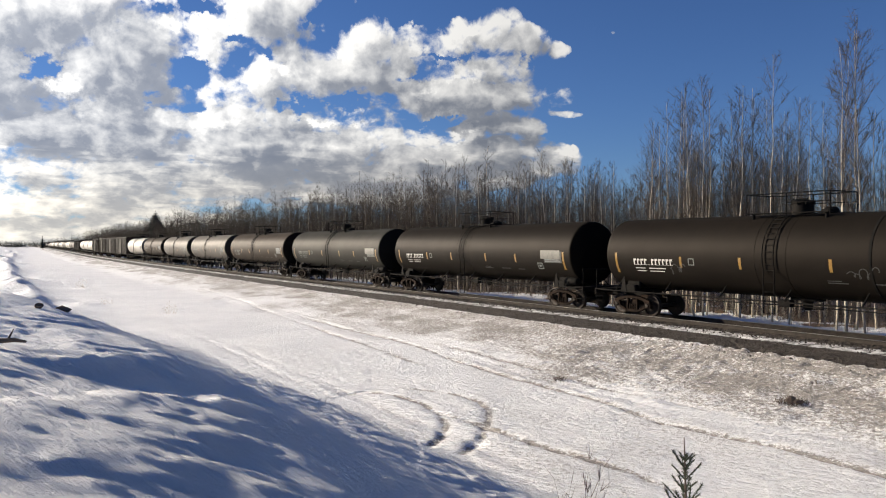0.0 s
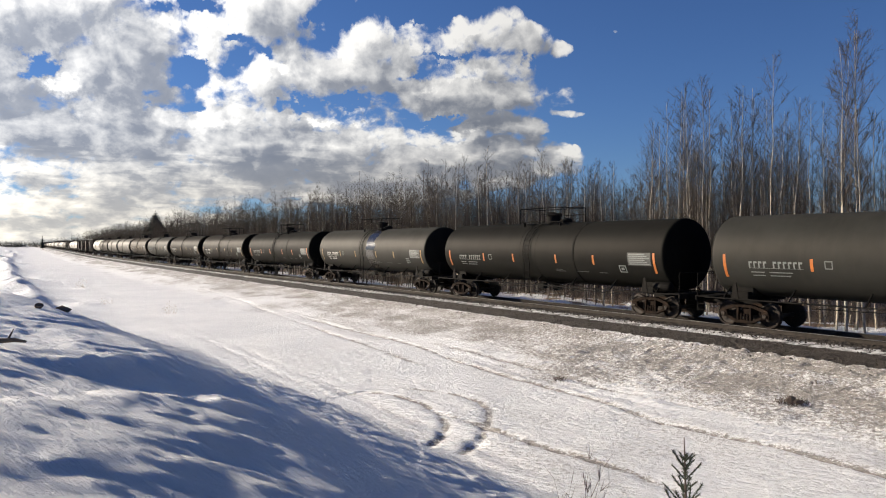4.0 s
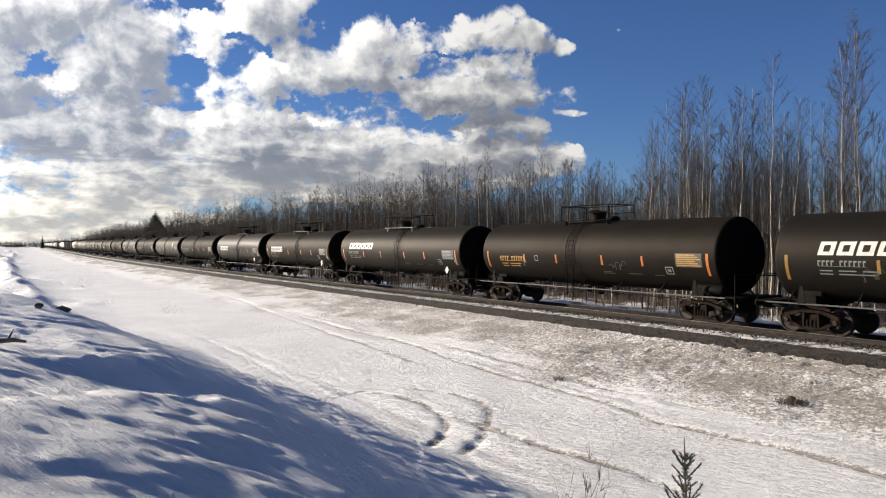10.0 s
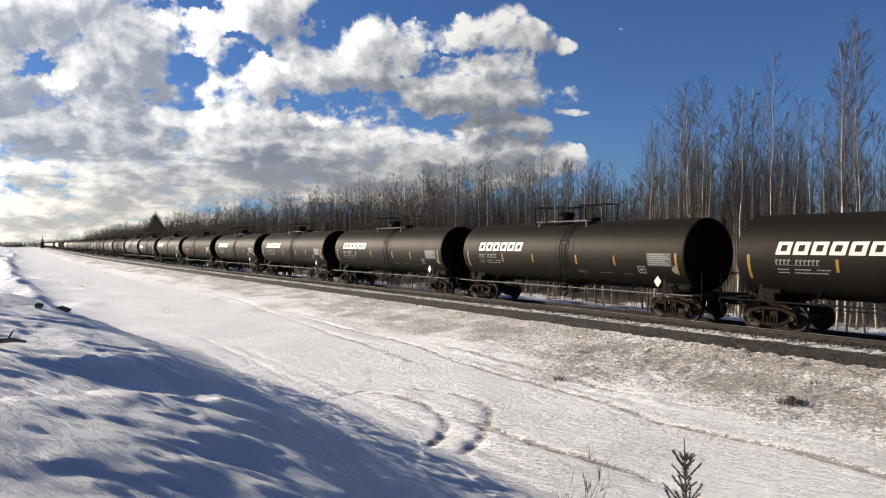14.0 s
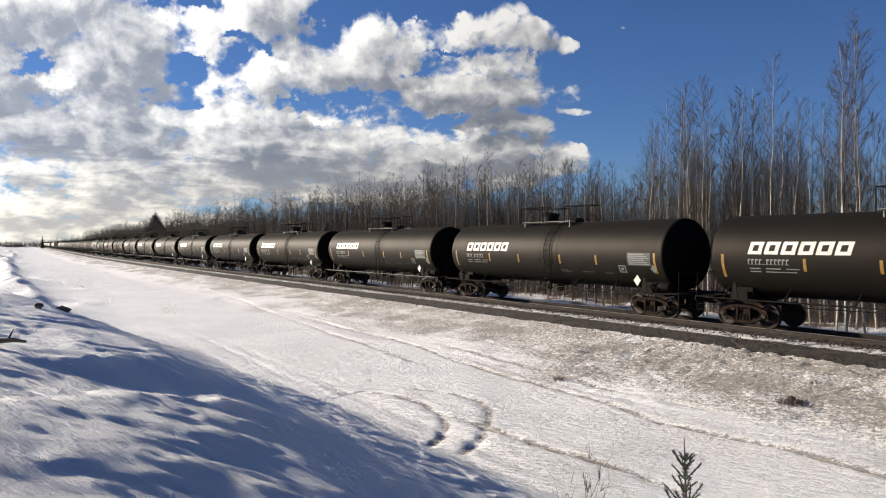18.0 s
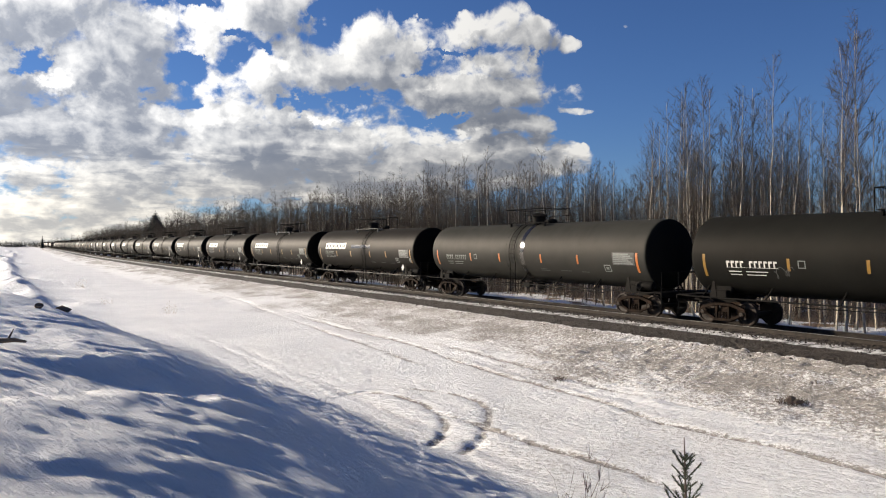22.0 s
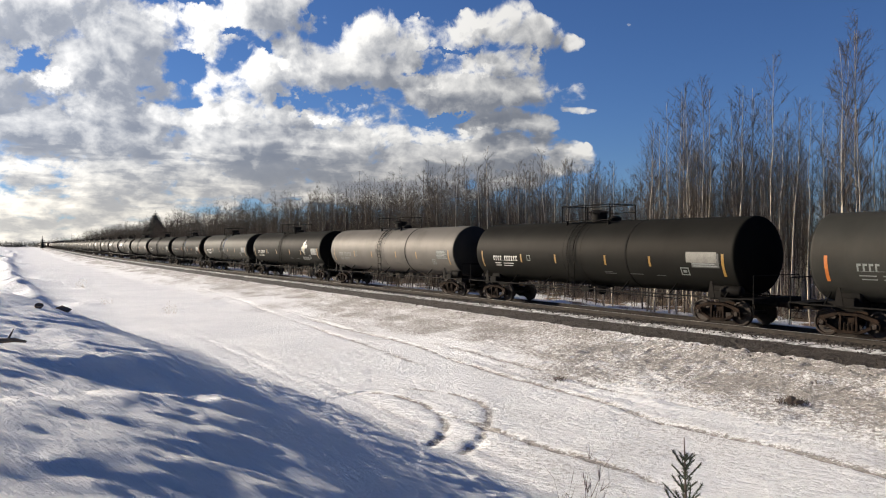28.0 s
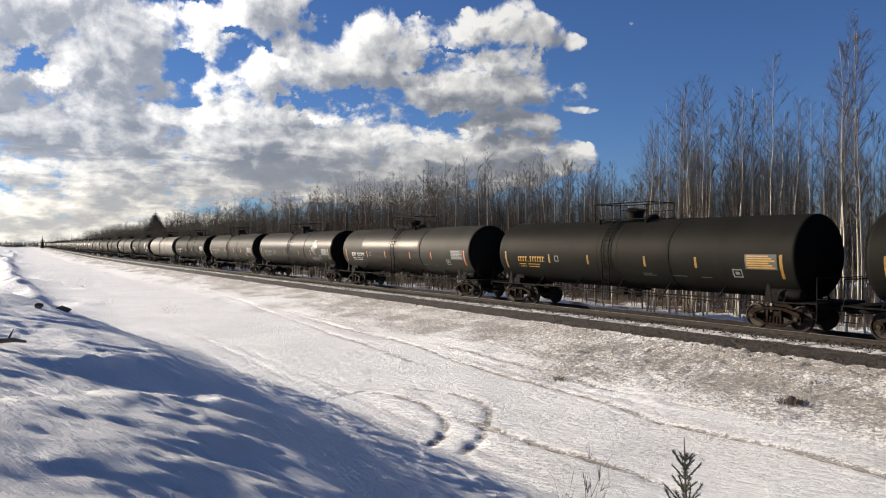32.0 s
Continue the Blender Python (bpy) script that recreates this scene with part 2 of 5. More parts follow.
GRATE = plain("galvanised_grating", (0.13, 0.125, 0.118), (0.075, 0.072, 0.068), 0.6, 0.2, 8.0, 0.2)
DIM = plain("dull_galvanised_steel", (0.055, 0.052, 0.048), (0.028, 0.026, 0.023), 0.7, 0.0, 6.0, 0.2)
WHITE = plain("white_lettering", (0.52, 0.51, 0.48), (0.36, 0.35, 0.33), 0.55, 0.0, 4.0, 0.05)
PALE = plain("weathered_stencil", (0.15, 0.15, 0.145), (0.09, 0.11, 0.105), 0.6, 0.0, 5.0, 0.05)
GHOST = plain("faded_chalk", (0.050, 0.050, 0.048), (0.03, 0.03, 0.03), 0.7, 0.0, 3.0, 0.05)
GOLD = plain("yellow_lettering", (0.34, 0.19, 0.018), (0.24, 0.135, 0.014), 0.5, 0.0, 4.0, 0.05)
AMBER = plain("amber_reflector", (0.23, 0.13, 0.018), (0.17, 0.09, 0.014), 0.35, 0.0, 8.0, 0.05)
ORANGE = plain("orange_reflector", (0.42, 0.13, 0.020), (0.30, 0.09, 0.015), 0.35, 0.0, 8.0, 0.05)
LEAF_FADED = plain("faded_emblem", (0.05, 0.044, 0.026), (0.03, 0.027, 0.018), 0.5, 0.0, 3.0, 0.05)
LEAF_CREAM = plain("cream_emblem", (0.17, 0.15, 0.085), (0.12, 0.105, 0.06), 0.55, 0.0, 3.0, 0.05)
EMBLEM_GREY = plain("grey_emblem", (0.09, 0.093, 0.093), (0.06, 0.063, 0.063), 0.55, 0.0, 3.0, 0.05)
RUST = plain("rusty_steel", (0.05, 0.035, 0.027), (0.09, 0.06, 0.042), 0.8, 0.0, 6.0, 0.3)
BOXCAR = plain("oxide_red_paint", (0.014, 0.0075, 0.0065), (0.009, 0.006, 0.0055), 0.7, 0.0, 1.5, 0.1, 0.12)
NEEDLE = plain("spruce_needles", (0.035, 0.05, 0.022), (0.06, 0.07, 0.03), 0.7, 0.0, 20.0, 0.1)
SPRUCE_FAR = plain("far_spruce", (0.022, 0.026, 0.022), (0.035, 0.036, 0.03), 0.9, 0.0, 0.4, 0.1)
STRAW = plain("dry_stalk", (0.34, 0.25, 0.15), (0.22, 0.15, 0.09), 0.85, 0.0, 9.0, 0.1)
BRUSH = plain("brown_brush", (0.042, 0.029, 0.022), (0.075, 0.052, 0.038), 0.85, 0.0, 6.0, 0.2)
DEADWOOD = plain("dead_wood", (0.085, 0.06, 0.045), (0.15, 0.11, 0.08), 0.85, 0.0, 12.0, 0.4)

DUST = (0.034, 0.026, 0.021)
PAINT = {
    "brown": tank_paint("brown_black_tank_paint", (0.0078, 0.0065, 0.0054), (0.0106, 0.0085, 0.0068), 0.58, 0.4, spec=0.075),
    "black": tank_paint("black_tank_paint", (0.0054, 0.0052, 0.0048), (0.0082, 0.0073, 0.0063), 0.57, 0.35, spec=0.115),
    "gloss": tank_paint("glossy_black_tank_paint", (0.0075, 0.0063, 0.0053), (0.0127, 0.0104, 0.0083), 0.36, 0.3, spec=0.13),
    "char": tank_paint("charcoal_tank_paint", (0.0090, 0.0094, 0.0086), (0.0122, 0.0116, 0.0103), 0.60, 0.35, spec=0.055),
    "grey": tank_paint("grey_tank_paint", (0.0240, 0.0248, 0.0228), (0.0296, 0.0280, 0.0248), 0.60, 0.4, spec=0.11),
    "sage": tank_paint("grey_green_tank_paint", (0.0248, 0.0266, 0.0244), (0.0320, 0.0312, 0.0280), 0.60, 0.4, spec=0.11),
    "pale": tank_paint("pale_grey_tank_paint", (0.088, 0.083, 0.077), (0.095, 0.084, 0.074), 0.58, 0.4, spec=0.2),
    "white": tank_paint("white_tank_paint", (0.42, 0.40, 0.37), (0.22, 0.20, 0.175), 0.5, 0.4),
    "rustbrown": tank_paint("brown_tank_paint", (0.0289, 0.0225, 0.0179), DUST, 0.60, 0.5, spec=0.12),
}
SPILL = plain("glossy_dried_spill", (0.010, 0.009, 0.008), (0.016, 0.014, 0.012), 0.16, 0.0, 2.0, 0.25)
# smooth strip, paler than the paint, added to make the sun's highlight stripe
SHEEN = plain("glossy_highlight_strip", (0.03, 0.027, 0.022), (0.05, 0.045, 0.04), 0.2, 0.3, 3.0, 0.1)
BLOTCH = plain("pale_paint_blotch", (0.13, 0.125, 0.11), (0.08, 0.077, 0.068), 0.6, 0.0, 3.0, 0.1)


# ---- clouds: a far backdrop that drifts towards the camera ----
def cloud_material():
    k = Nodes("cloud_deck")
    k.t.nodes.remove(k.bsdf)
    way = k.vm("NORMALIZE", k.pos())
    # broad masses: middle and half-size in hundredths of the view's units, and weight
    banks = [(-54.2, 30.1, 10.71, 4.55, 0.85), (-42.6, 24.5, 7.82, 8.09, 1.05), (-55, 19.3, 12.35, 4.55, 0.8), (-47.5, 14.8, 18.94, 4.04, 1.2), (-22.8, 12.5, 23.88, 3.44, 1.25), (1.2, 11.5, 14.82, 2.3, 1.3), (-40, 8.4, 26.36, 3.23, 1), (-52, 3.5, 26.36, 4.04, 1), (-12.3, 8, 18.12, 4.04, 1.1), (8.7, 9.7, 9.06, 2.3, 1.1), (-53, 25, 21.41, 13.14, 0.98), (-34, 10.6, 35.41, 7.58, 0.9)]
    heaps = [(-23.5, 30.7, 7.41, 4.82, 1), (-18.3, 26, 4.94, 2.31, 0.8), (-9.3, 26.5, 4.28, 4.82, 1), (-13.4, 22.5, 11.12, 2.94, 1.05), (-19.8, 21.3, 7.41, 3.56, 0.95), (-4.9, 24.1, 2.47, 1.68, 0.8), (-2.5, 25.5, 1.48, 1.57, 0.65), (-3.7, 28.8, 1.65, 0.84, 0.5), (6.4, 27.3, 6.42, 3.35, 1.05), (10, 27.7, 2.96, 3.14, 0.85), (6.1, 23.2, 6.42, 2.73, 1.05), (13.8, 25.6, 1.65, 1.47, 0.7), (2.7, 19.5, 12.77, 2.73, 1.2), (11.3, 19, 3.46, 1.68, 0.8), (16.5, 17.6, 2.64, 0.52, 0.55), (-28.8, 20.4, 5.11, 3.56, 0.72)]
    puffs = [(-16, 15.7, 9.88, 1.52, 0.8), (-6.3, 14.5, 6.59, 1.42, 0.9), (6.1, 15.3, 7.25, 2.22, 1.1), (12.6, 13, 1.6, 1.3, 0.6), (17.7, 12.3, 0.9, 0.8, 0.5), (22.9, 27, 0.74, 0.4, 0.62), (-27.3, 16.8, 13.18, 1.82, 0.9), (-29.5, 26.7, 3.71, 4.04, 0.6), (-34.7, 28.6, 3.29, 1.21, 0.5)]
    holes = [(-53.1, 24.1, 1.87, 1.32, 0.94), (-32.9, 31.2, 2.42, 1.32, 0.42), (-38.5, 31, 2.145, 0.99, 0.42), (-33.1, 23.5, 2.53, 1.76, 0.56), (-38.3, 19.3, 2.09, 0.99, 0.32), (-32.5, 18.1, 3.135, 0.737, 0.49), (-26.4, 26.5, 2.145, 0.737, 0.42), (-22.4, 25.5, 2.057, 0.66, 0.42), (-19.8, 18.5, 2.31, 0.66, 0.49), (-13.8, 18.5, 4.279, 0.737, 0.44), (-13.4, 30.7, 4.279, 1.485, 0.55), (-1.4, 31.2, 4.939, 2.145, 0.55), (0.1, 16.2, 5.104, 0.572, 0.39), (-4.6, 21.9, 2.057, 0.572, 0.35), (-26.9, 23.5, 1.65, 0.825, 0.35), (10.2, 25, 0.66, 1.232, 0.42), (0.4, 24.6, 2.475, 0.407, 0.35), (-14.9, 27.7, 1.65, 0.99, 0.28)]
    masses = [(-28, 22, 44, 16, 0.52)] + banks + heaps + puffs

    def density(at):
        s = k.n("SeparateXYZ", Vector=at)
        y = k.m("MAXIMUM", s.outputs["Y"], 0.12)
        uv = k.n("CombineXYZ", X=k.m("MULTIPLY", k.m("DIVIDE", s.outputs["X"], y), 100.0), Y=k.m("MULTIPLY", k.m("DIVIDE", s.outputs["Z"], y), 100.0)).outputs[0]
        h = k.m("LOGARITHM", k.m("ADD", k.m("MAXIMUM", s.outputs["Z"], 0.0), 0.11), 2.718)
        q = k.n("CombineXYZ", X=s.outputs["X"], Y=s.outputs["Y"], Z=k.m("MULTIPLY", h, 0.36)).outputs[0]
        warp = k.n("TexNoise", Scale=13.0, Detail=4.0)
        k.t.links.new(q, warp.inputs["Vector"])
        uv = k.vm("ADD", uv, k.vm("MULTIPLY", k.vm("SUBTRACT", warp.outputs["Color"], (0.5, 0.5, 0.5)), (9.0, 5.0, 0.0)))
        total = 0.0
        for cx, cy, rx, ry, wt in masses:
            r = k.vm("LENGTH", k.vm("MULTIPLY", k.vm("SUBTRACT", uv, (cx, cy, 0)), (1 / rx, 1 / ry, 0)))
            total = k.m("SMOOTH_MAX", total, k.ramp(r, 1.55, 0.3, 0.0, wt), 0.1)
        fray = k.n("TexNoise", Scale=34.0, Detail=4.0, Roughness=0.65)
        k.t.links.new(q, fray.inputs["Vector"])
        torn = k.vm("ADD", uv, k.vm("MULTIPLY", k.vm("SUBTRACT", fray.outputs["Color"], (0.5, 0.5, 0.5)), (9.0, 7.0, 0.0)))
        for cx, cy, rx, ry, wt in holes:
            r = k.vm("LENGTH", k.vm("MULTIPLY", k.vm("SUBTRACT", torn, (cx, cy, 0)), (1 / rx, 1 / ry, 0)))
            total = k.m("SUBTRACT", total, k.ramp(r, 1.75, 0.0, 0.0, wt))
        total = k.m("SUBTRACT", total, k.ramp(total, 0.34, 0.08, 0.0, 0.9))
        # outside the view, unseen scattered cloud is added to brighten the blue shade
        front = k.ramp(s.outputs["Y"], 0.15, 0.5)
        total = k.m("ADD", k.m("MULTIPLY", total, front), k.m("MULTIPLY", k.m("SUBTRACT", 1.0, front), 0.12))
        puff = k.n("TexNoise", Scale=17.0, Detail=7.0, Roughness=0.58, Distortion=0.25)
        k.t.links.new(q, puff.inputs["Vector"])
        wide = k.n("TexNoise", Scale=6.0, Detail=4.0, Roughness=0.5)
        k.t.links.new(q, wide.inputs["Vector"])
        curl = k.n("TexNoise", Scale=44.0, Detail=5.0, Roughness=0.55, Distortion=0.4)
        k.t.links.new(q, curl.inputs["Vector"])
        nz = k.m("ADD", k.m("MULTIPLY", puff.outputs["Fac"], 2.4), k.m("MULTIPLY", wide.outputs["Fac"], 0.3))
        nz = k.m("ADD", nz, k.m("MULTIPLY", curl.outputs["Fac"], 1.2))
        return k.m("ADD", total, k.m("SUBTRACT", nz, 2.33))

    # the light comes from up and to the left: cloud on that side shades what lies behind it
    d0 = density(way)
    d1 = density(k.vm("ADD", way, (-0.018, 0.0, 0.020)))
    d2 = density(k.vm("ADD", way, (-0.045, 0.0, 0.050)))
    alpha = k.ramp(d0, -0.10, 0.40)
    towards = k.vm("DOT_PRODUCT", way, tuple(SUN_WAY))
    alpha = k.m("MULTIPLY", alpha, k.ramp(towards, 0.985, 0.93))
    depth = k.m("ADD", k.m("MULTIPLY", k.m("MAXIMUM", d0, 0.0), 0.55), k.m("ADD", k.m("MULTIPLY", k.m("MAXIMUM", d1, 0.0), 0.9), k.m("MULTIPLY", k.m("MAXIMUM", d2, 0.0), 0.75)))
    sep = k.n("SeparateXYZ", Vector=way)
    # thin sheets in the low deck let light through in level streaks
    level = k.noise(1.0, 5, 0.6, k.n("CombineXYZ", X=k.m("MULTIPLY", sep.outputs["X"], 6.0), Y=k.m("MULTIPLY", sep.outputs["Y"], 6.0), Z=k.m("MULTIPLY", sep.outputs["Z"], 46.0)).outputs[0])
    amount = k.m("MULTIPLY", k.m("MULTIPLY", k.ramp(sep.outputs["Z"], 0.17, 0.11), k.ramp(sep.outputs["X"], -0.02, -0.2)), k.ramp(level, 0.47, 0.60))
    depth = k.m("MULTIPLY", depth, k.m("SUBTRACT", 1.0, k.m("MULTIPLY", amount, 0.55)))
    reach = k.m("POWER", 2.718, k.m("MULTIPLY", depth, -1.2))
    relief = k.m("MAXIMUM", k.m("MULTIPLY", k.m("SUBTRACT", d0, d1), 0.42), k.m("MULTIPLY", reach, -0.45))
    reach = k.m("ADD", reach, relief, clamp=True)
    low = k.ramp(k.n("SeparateXYZ", Vector=way).outputs["Z"], 0.12, 0.01, 0.0, 0.16)
    reach = k.m("ADD", k.m("MULTIPLY", reach, 0.92), k.m("MULTIPLY", low, k.m("SUBTRACT", 1.0, reach)), clamp=True)
    glow = k.ramp(towards, 0.3, 0.9, 0.36, 0.70)
    # unseen clouds round the sun glow more, an added fill light
    glow = k.m("ADD", glow, k.ramp(towards, 0.86, 0.97, 0.0, 0.5))
    body = k.mix(reach, (0.17, 0.198, 0.26), (1.10, 1.08, 1.04))
    # the lowest clouds are seen through the most air, which warms them
    body = k.mix(k.ramp(sep.outputs["Z"], 0.14, 0.02), body, k.vm("MULTIPLY", body, (1.05, 0.99, 0.88)))
    em = k.n("Emission", Color=body, Strength=glow)
    clear = k.n("BsdfTransparent")
    mixer = k.n("MixShader", Fac=alpha)
    k.t.links.new(clear.outputs[0], mixer.inputs[1])
    k.t.links.new(em.outputs[0], mixer.inputs[2])
    k.t.links.new(mixer.outputs[0], k.t.nodes["Material Output"].inputs[0])
    return k.mat


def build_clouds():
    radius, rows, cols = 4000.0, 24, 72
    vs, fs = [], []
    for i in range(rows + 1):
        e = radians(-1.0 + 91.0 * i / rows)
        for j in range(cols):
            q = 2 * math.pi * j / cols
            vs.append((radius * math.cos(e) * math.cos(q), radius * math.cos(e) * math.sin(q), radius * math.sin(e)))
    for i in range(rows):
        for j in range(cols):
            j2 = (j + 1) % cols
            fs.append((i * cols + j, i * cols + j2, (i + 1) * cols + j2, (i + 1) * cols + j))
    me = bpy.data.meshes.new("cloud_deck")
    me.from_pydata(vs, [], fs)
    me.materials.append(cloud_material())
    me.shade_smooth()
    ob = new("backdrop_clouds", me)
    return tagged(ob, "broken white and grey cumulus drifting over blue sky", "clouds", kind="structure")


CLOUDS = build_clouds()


# ---- ground ----
def lattice(ix, iy, seed):
    h = (ix.astype(np.int64) * 374761393 + iy.astype(np.int64) * 668265263 + seed * 1442695041) & 0xFFFFFFFF
    h = ((h ^ (h >> 13)) * 1274126177) & 0xFFFFFFFF
    return ((h ^ (h >> 16)) & 0xFFFF) / 65535.0


def vnoise(x, y, seed=0):
    ix, iy = np.floor(x), np.floor(y)
    fx, fy = x - ix, y - iy
    fx, fy = fx * fx * fx * (fx * (6 * fx - 15) + 10), fy * fy * fy * (fy * (6 * fy - 15) + 10)
    a, b = lattice(ix, iy, seed), lattice(ix + 1, iy, seed)
    c, d = lattice(ix, iy + 1, seed), lattice(ix + 1, iy + 1, seed)
    return (a * (1 - fx) + b * fx) * (1 - fy) + (c * (1 - fx) + d * fx) * fy - 0.5


def fbm(x, y, seed=0, octaves=4, gain=0.5):
    out, amp = 0.0, 1.0
    for o in range(octaves):
        out = out + amp * vnoise(x * 2 ** o + 17.3 * o, y * 2 ** o - 9.1 * o, seed + o)
        amp *= gain
    return out


# height across the line, w metres to the camera's side of the track's centre
PROFILE_W = [-400, -60, -20, -10, -6.5, -4.2, -3.0, -2.4, -1.9, 1.9, 2.5, 3.6, 5.0, 9.0, 12.0, 16.4, 17.3, 17.8, 20.6, 21.6, 23.1, 23.9, 24.8, 26.0, 32.0, 60, 400]
PROFILE_Z = [-0.8, -0.7, -0.8, -1.0, -1.05, -0.80, -0.42, -0.26, -0.20, -0.20, -0.26, -0.52, -0.80, -1.32, -1.36, -1.36, -1.30, -1.15, -0.02, 0.46, 1.10, 1.33, 1.55, 1.80, 2.5, 1.9, 1.2]


def polyline_distance(x, y, pts):
    best = np.full(x.shape, 1e9)
    for (ax, ay), (bx, by) in zip(pts, pts[1:]):
        dx, dy = bx - ax, by - ay
        q = np.clip(((x - ax) * dx + (y - ay) * dy) / (dx * dx + dy * dy), 0, 1)
        best = np.minimum(best, np.hypot(x - ax - q * dx, y - ay - q * dy))
    return best


# two arcs that a turning snowmobile left, in world x and y
ARC_OUTER = [(-1.0, 23.3), (0.27, 22.55), (1.03, 21.37), (1.24, 20.08), (1.11, 18.83), (0.88, 17.39), (0.41, 16.04)]
ARC_INNER = [(-3.1, 22.4), (-2.32, 22.93), (-1.42, 22.32), (-0.54, 21.1), (-0.08, 19.74), (0.09, 18.66), (-0.05, 17.4), (-0.3, 16.5)]


# ruts along the field: places along the line and across it, half-width, depth, dirt
RUTS = (
    ((24, 27, 31, 34, 39, 44, 58, 75), (11.5, 11.2, 10.7, 10.5, 10.0, 9.6, 8.1, 7.2), 0.14, 0.06, 1.0),
    ((6, 10, 13, 14.3, 16.7, 18.8, 20.2, 22.2, 24.4, 28.4, 31, 37, 48), (10.9, 10.6, 10.9, 10.7, 10.3, 10.3, 10.3, 10.1, 9.9, 9.2, 9.0, 9.0, 8.4), 0.14, 0.07, 1.0),
    ((8, 13, 14.4, 16.3, 19.3, 22.6, 24.5, 30), (9.0, 8.9, 8.85, 9.1, 8.75, 8.6, 8.5, 8.4), 0.16, 0.045, 0.8),
    ((9, 11, 12.4, 14.2, 17), (14.7, 14.6, 14.75, 14.9, 15.0), 0.15, 0.045, 0.9),
    ((5, 12, 19, 26, 36, 56, 90), (16.0, 16.1, 16.0, 15.9, 15.7, 15.4, 15.0), 0.2, 0.03, 0.35),
    ((5, 12, 19, 26, 36, 56, 90), (16.7, 16.8, 16.75, 16.6, 16.3, 15.9, 15.4), 0.16, 0.035, 0.4),
    ((38, 46, 53, 71, 100), (8.4, 8.2, 8.4, 8.0, 7.5), 0.14, 0.04, 0.7),
    ((14, 17, 20, 24), (9.7, 9.65, 9.6, 9.3), 0.2, 0.04, 0.2),
)


def ground_height(s, w):
    x, y = track_np(s, w)
    close = np.clip((32 - s) / 12, 0, 1)
    bend = 0.5 * vnoise(s / 14, w * 0 + 3, 5) + 0.25 * vnoise(s / 5, w * 0 + 8, 6)
    near = np.clip((w - 15) / 2.5, 0, 1)
    z = np.interp(w + bend * near * 1.3 + 0.15 * (0.3 + 0.7 * close) * vnoise(s / 3, w / 3, 9) * (np.abs(w) > 2.6), PROFILE_W, PROFILE_Z)
    top = np.clip((w - 22.2 + 1.6 * np.clip((s - 18) / 12, 0, 1)) / 1.6, 0, 1) * np.clip((80 - w) / 40, 0, 1)
    a1, a2 = 0.94 * x + 0.34 * y, -0.34 * x + 0.94 * y
    wob = 0.5 * vnoise(x / 1.4, y / 1.4, 3)
    ridge = 1 - np.abs(2 * vnoise(a1 / 3.4 + wob, a2 / 1.25 + wob, 21))
    fold = 1 - np.abs(2 * vnoise(a1 / 1.2 + wob, a2 / 0.42 + wob, 25))
    z = z - np.clip((s - 29.5) / 6, 0, 1) * np.clip((w - 15.5) / 2, 0, 1) * np.clip((60 - w) / 20, 0, 1) * (z + 1.36) * (0.85 + 0.4 * vnoise(s / 6, w / 2.6, 13))
    z = z + 0.07 * np.clip(w - 23.3, 0, 3) * np.clip((13 - s) / 5, 0, 1)
    # the ploughed bank runs on into the distance as a low windrow
    z = z + np.clip((s - 33) / 12, 0, 1) * np.clip((400 - s) / 200, 0, 1) * (0.42 + 0.3 * vnoise(s / 7, w * 0, 19) + 0.5 * vnoise(s / 2.2, w / 1.4, 20)) * np.exp(-(((w - 22.2 - 0.8 * vnoise(s / 12, w * 0, 22)) / 1.15) ** 2))
    # a near hump, a hollow behind it, and the next ridge, all slanting across the bank
    slant = s + 1.1 * (w - 22.8) + 0.6 * vnoise(x / 2.2, y / 2.2, 15) + 0.9 * fbm(x / 0.75, y / 0.55, 17, 3, 0.55)
    z = z + np.interp(slant, [3, 6, 8.2, 9.5, 10.5, 11.5, 12.9, 14.5, 18], [-0.17, -0.06, 0.05, 0.11, -0.05, -0.02, 0.16, 0.10, 0]) * np.clip((w - 20.6) / 2.2, 0, 1) * np.clip((26.5 - w) / 2.5, 0.15, 1)
    # wind-cut waves: a long slope towards the camera, a short drop behind
    ph = (0.93 * y - 0.37 * x) / 1.5 + 1.2 * vnoise(x / 3.0, y / 3.0, 33) + 0.5 * vnoise(x / 1.1, y / 1.1, 35)
    fr = ph - np.floor(ph)
    wave = np.where(fr < 0.66, 0.5 - 0.5 * np.cos(np.pi * fr / 0.66), 0.5 + 0.5 * np.cos(np.pi * (fr - 0.66) / 0.34))
    near_by = np.clip((14 - s) / 5, 0, 1)
    power = (1 - 0.8 * near_by) * (0.06 + 0.08 * vnoise(x / 2.9, y / 2.9, 37))
    lumps = power * (wave - 0.5) + 0.012 * (ridge - 0.5) + (0.036 - 0.020 * near_by) * (fold - 0.5) + (0.08 - 0.05 * near_by) * fbm(a1 / 2.6, a2 / 1.1, 31, 5, 0.5) + (0.03 - 0.006 * near_by) * fbm(x / 0.80, y / 0.34, 41, 4, 0.6) + 0.022 * close * fbm(x / 0.26, y / 0.17, 43, 3, 0.6)
    z = z - 0.02 * np.clip(10.5 - s, 0, 5) * np.clip((w - 18.8) / 1.4, 0, 1) * np.clip((23.2 - w) / 1.6, 0, 1)
    z = z + 1.1 * lumps * top
    flank = np.clip((w - 16.6) / 2, 0, 1) * (1 - top)
    z = z + flank * (0.07 * fbm(x / 2.2, y / 2.2, 51, 3) + (0.028 + 0.045 * np.clip((20.5 - w) / 1.5, 0, 1)) * close * fbm(x / 0.28, y / 0.24, 55, 4, 0.65))
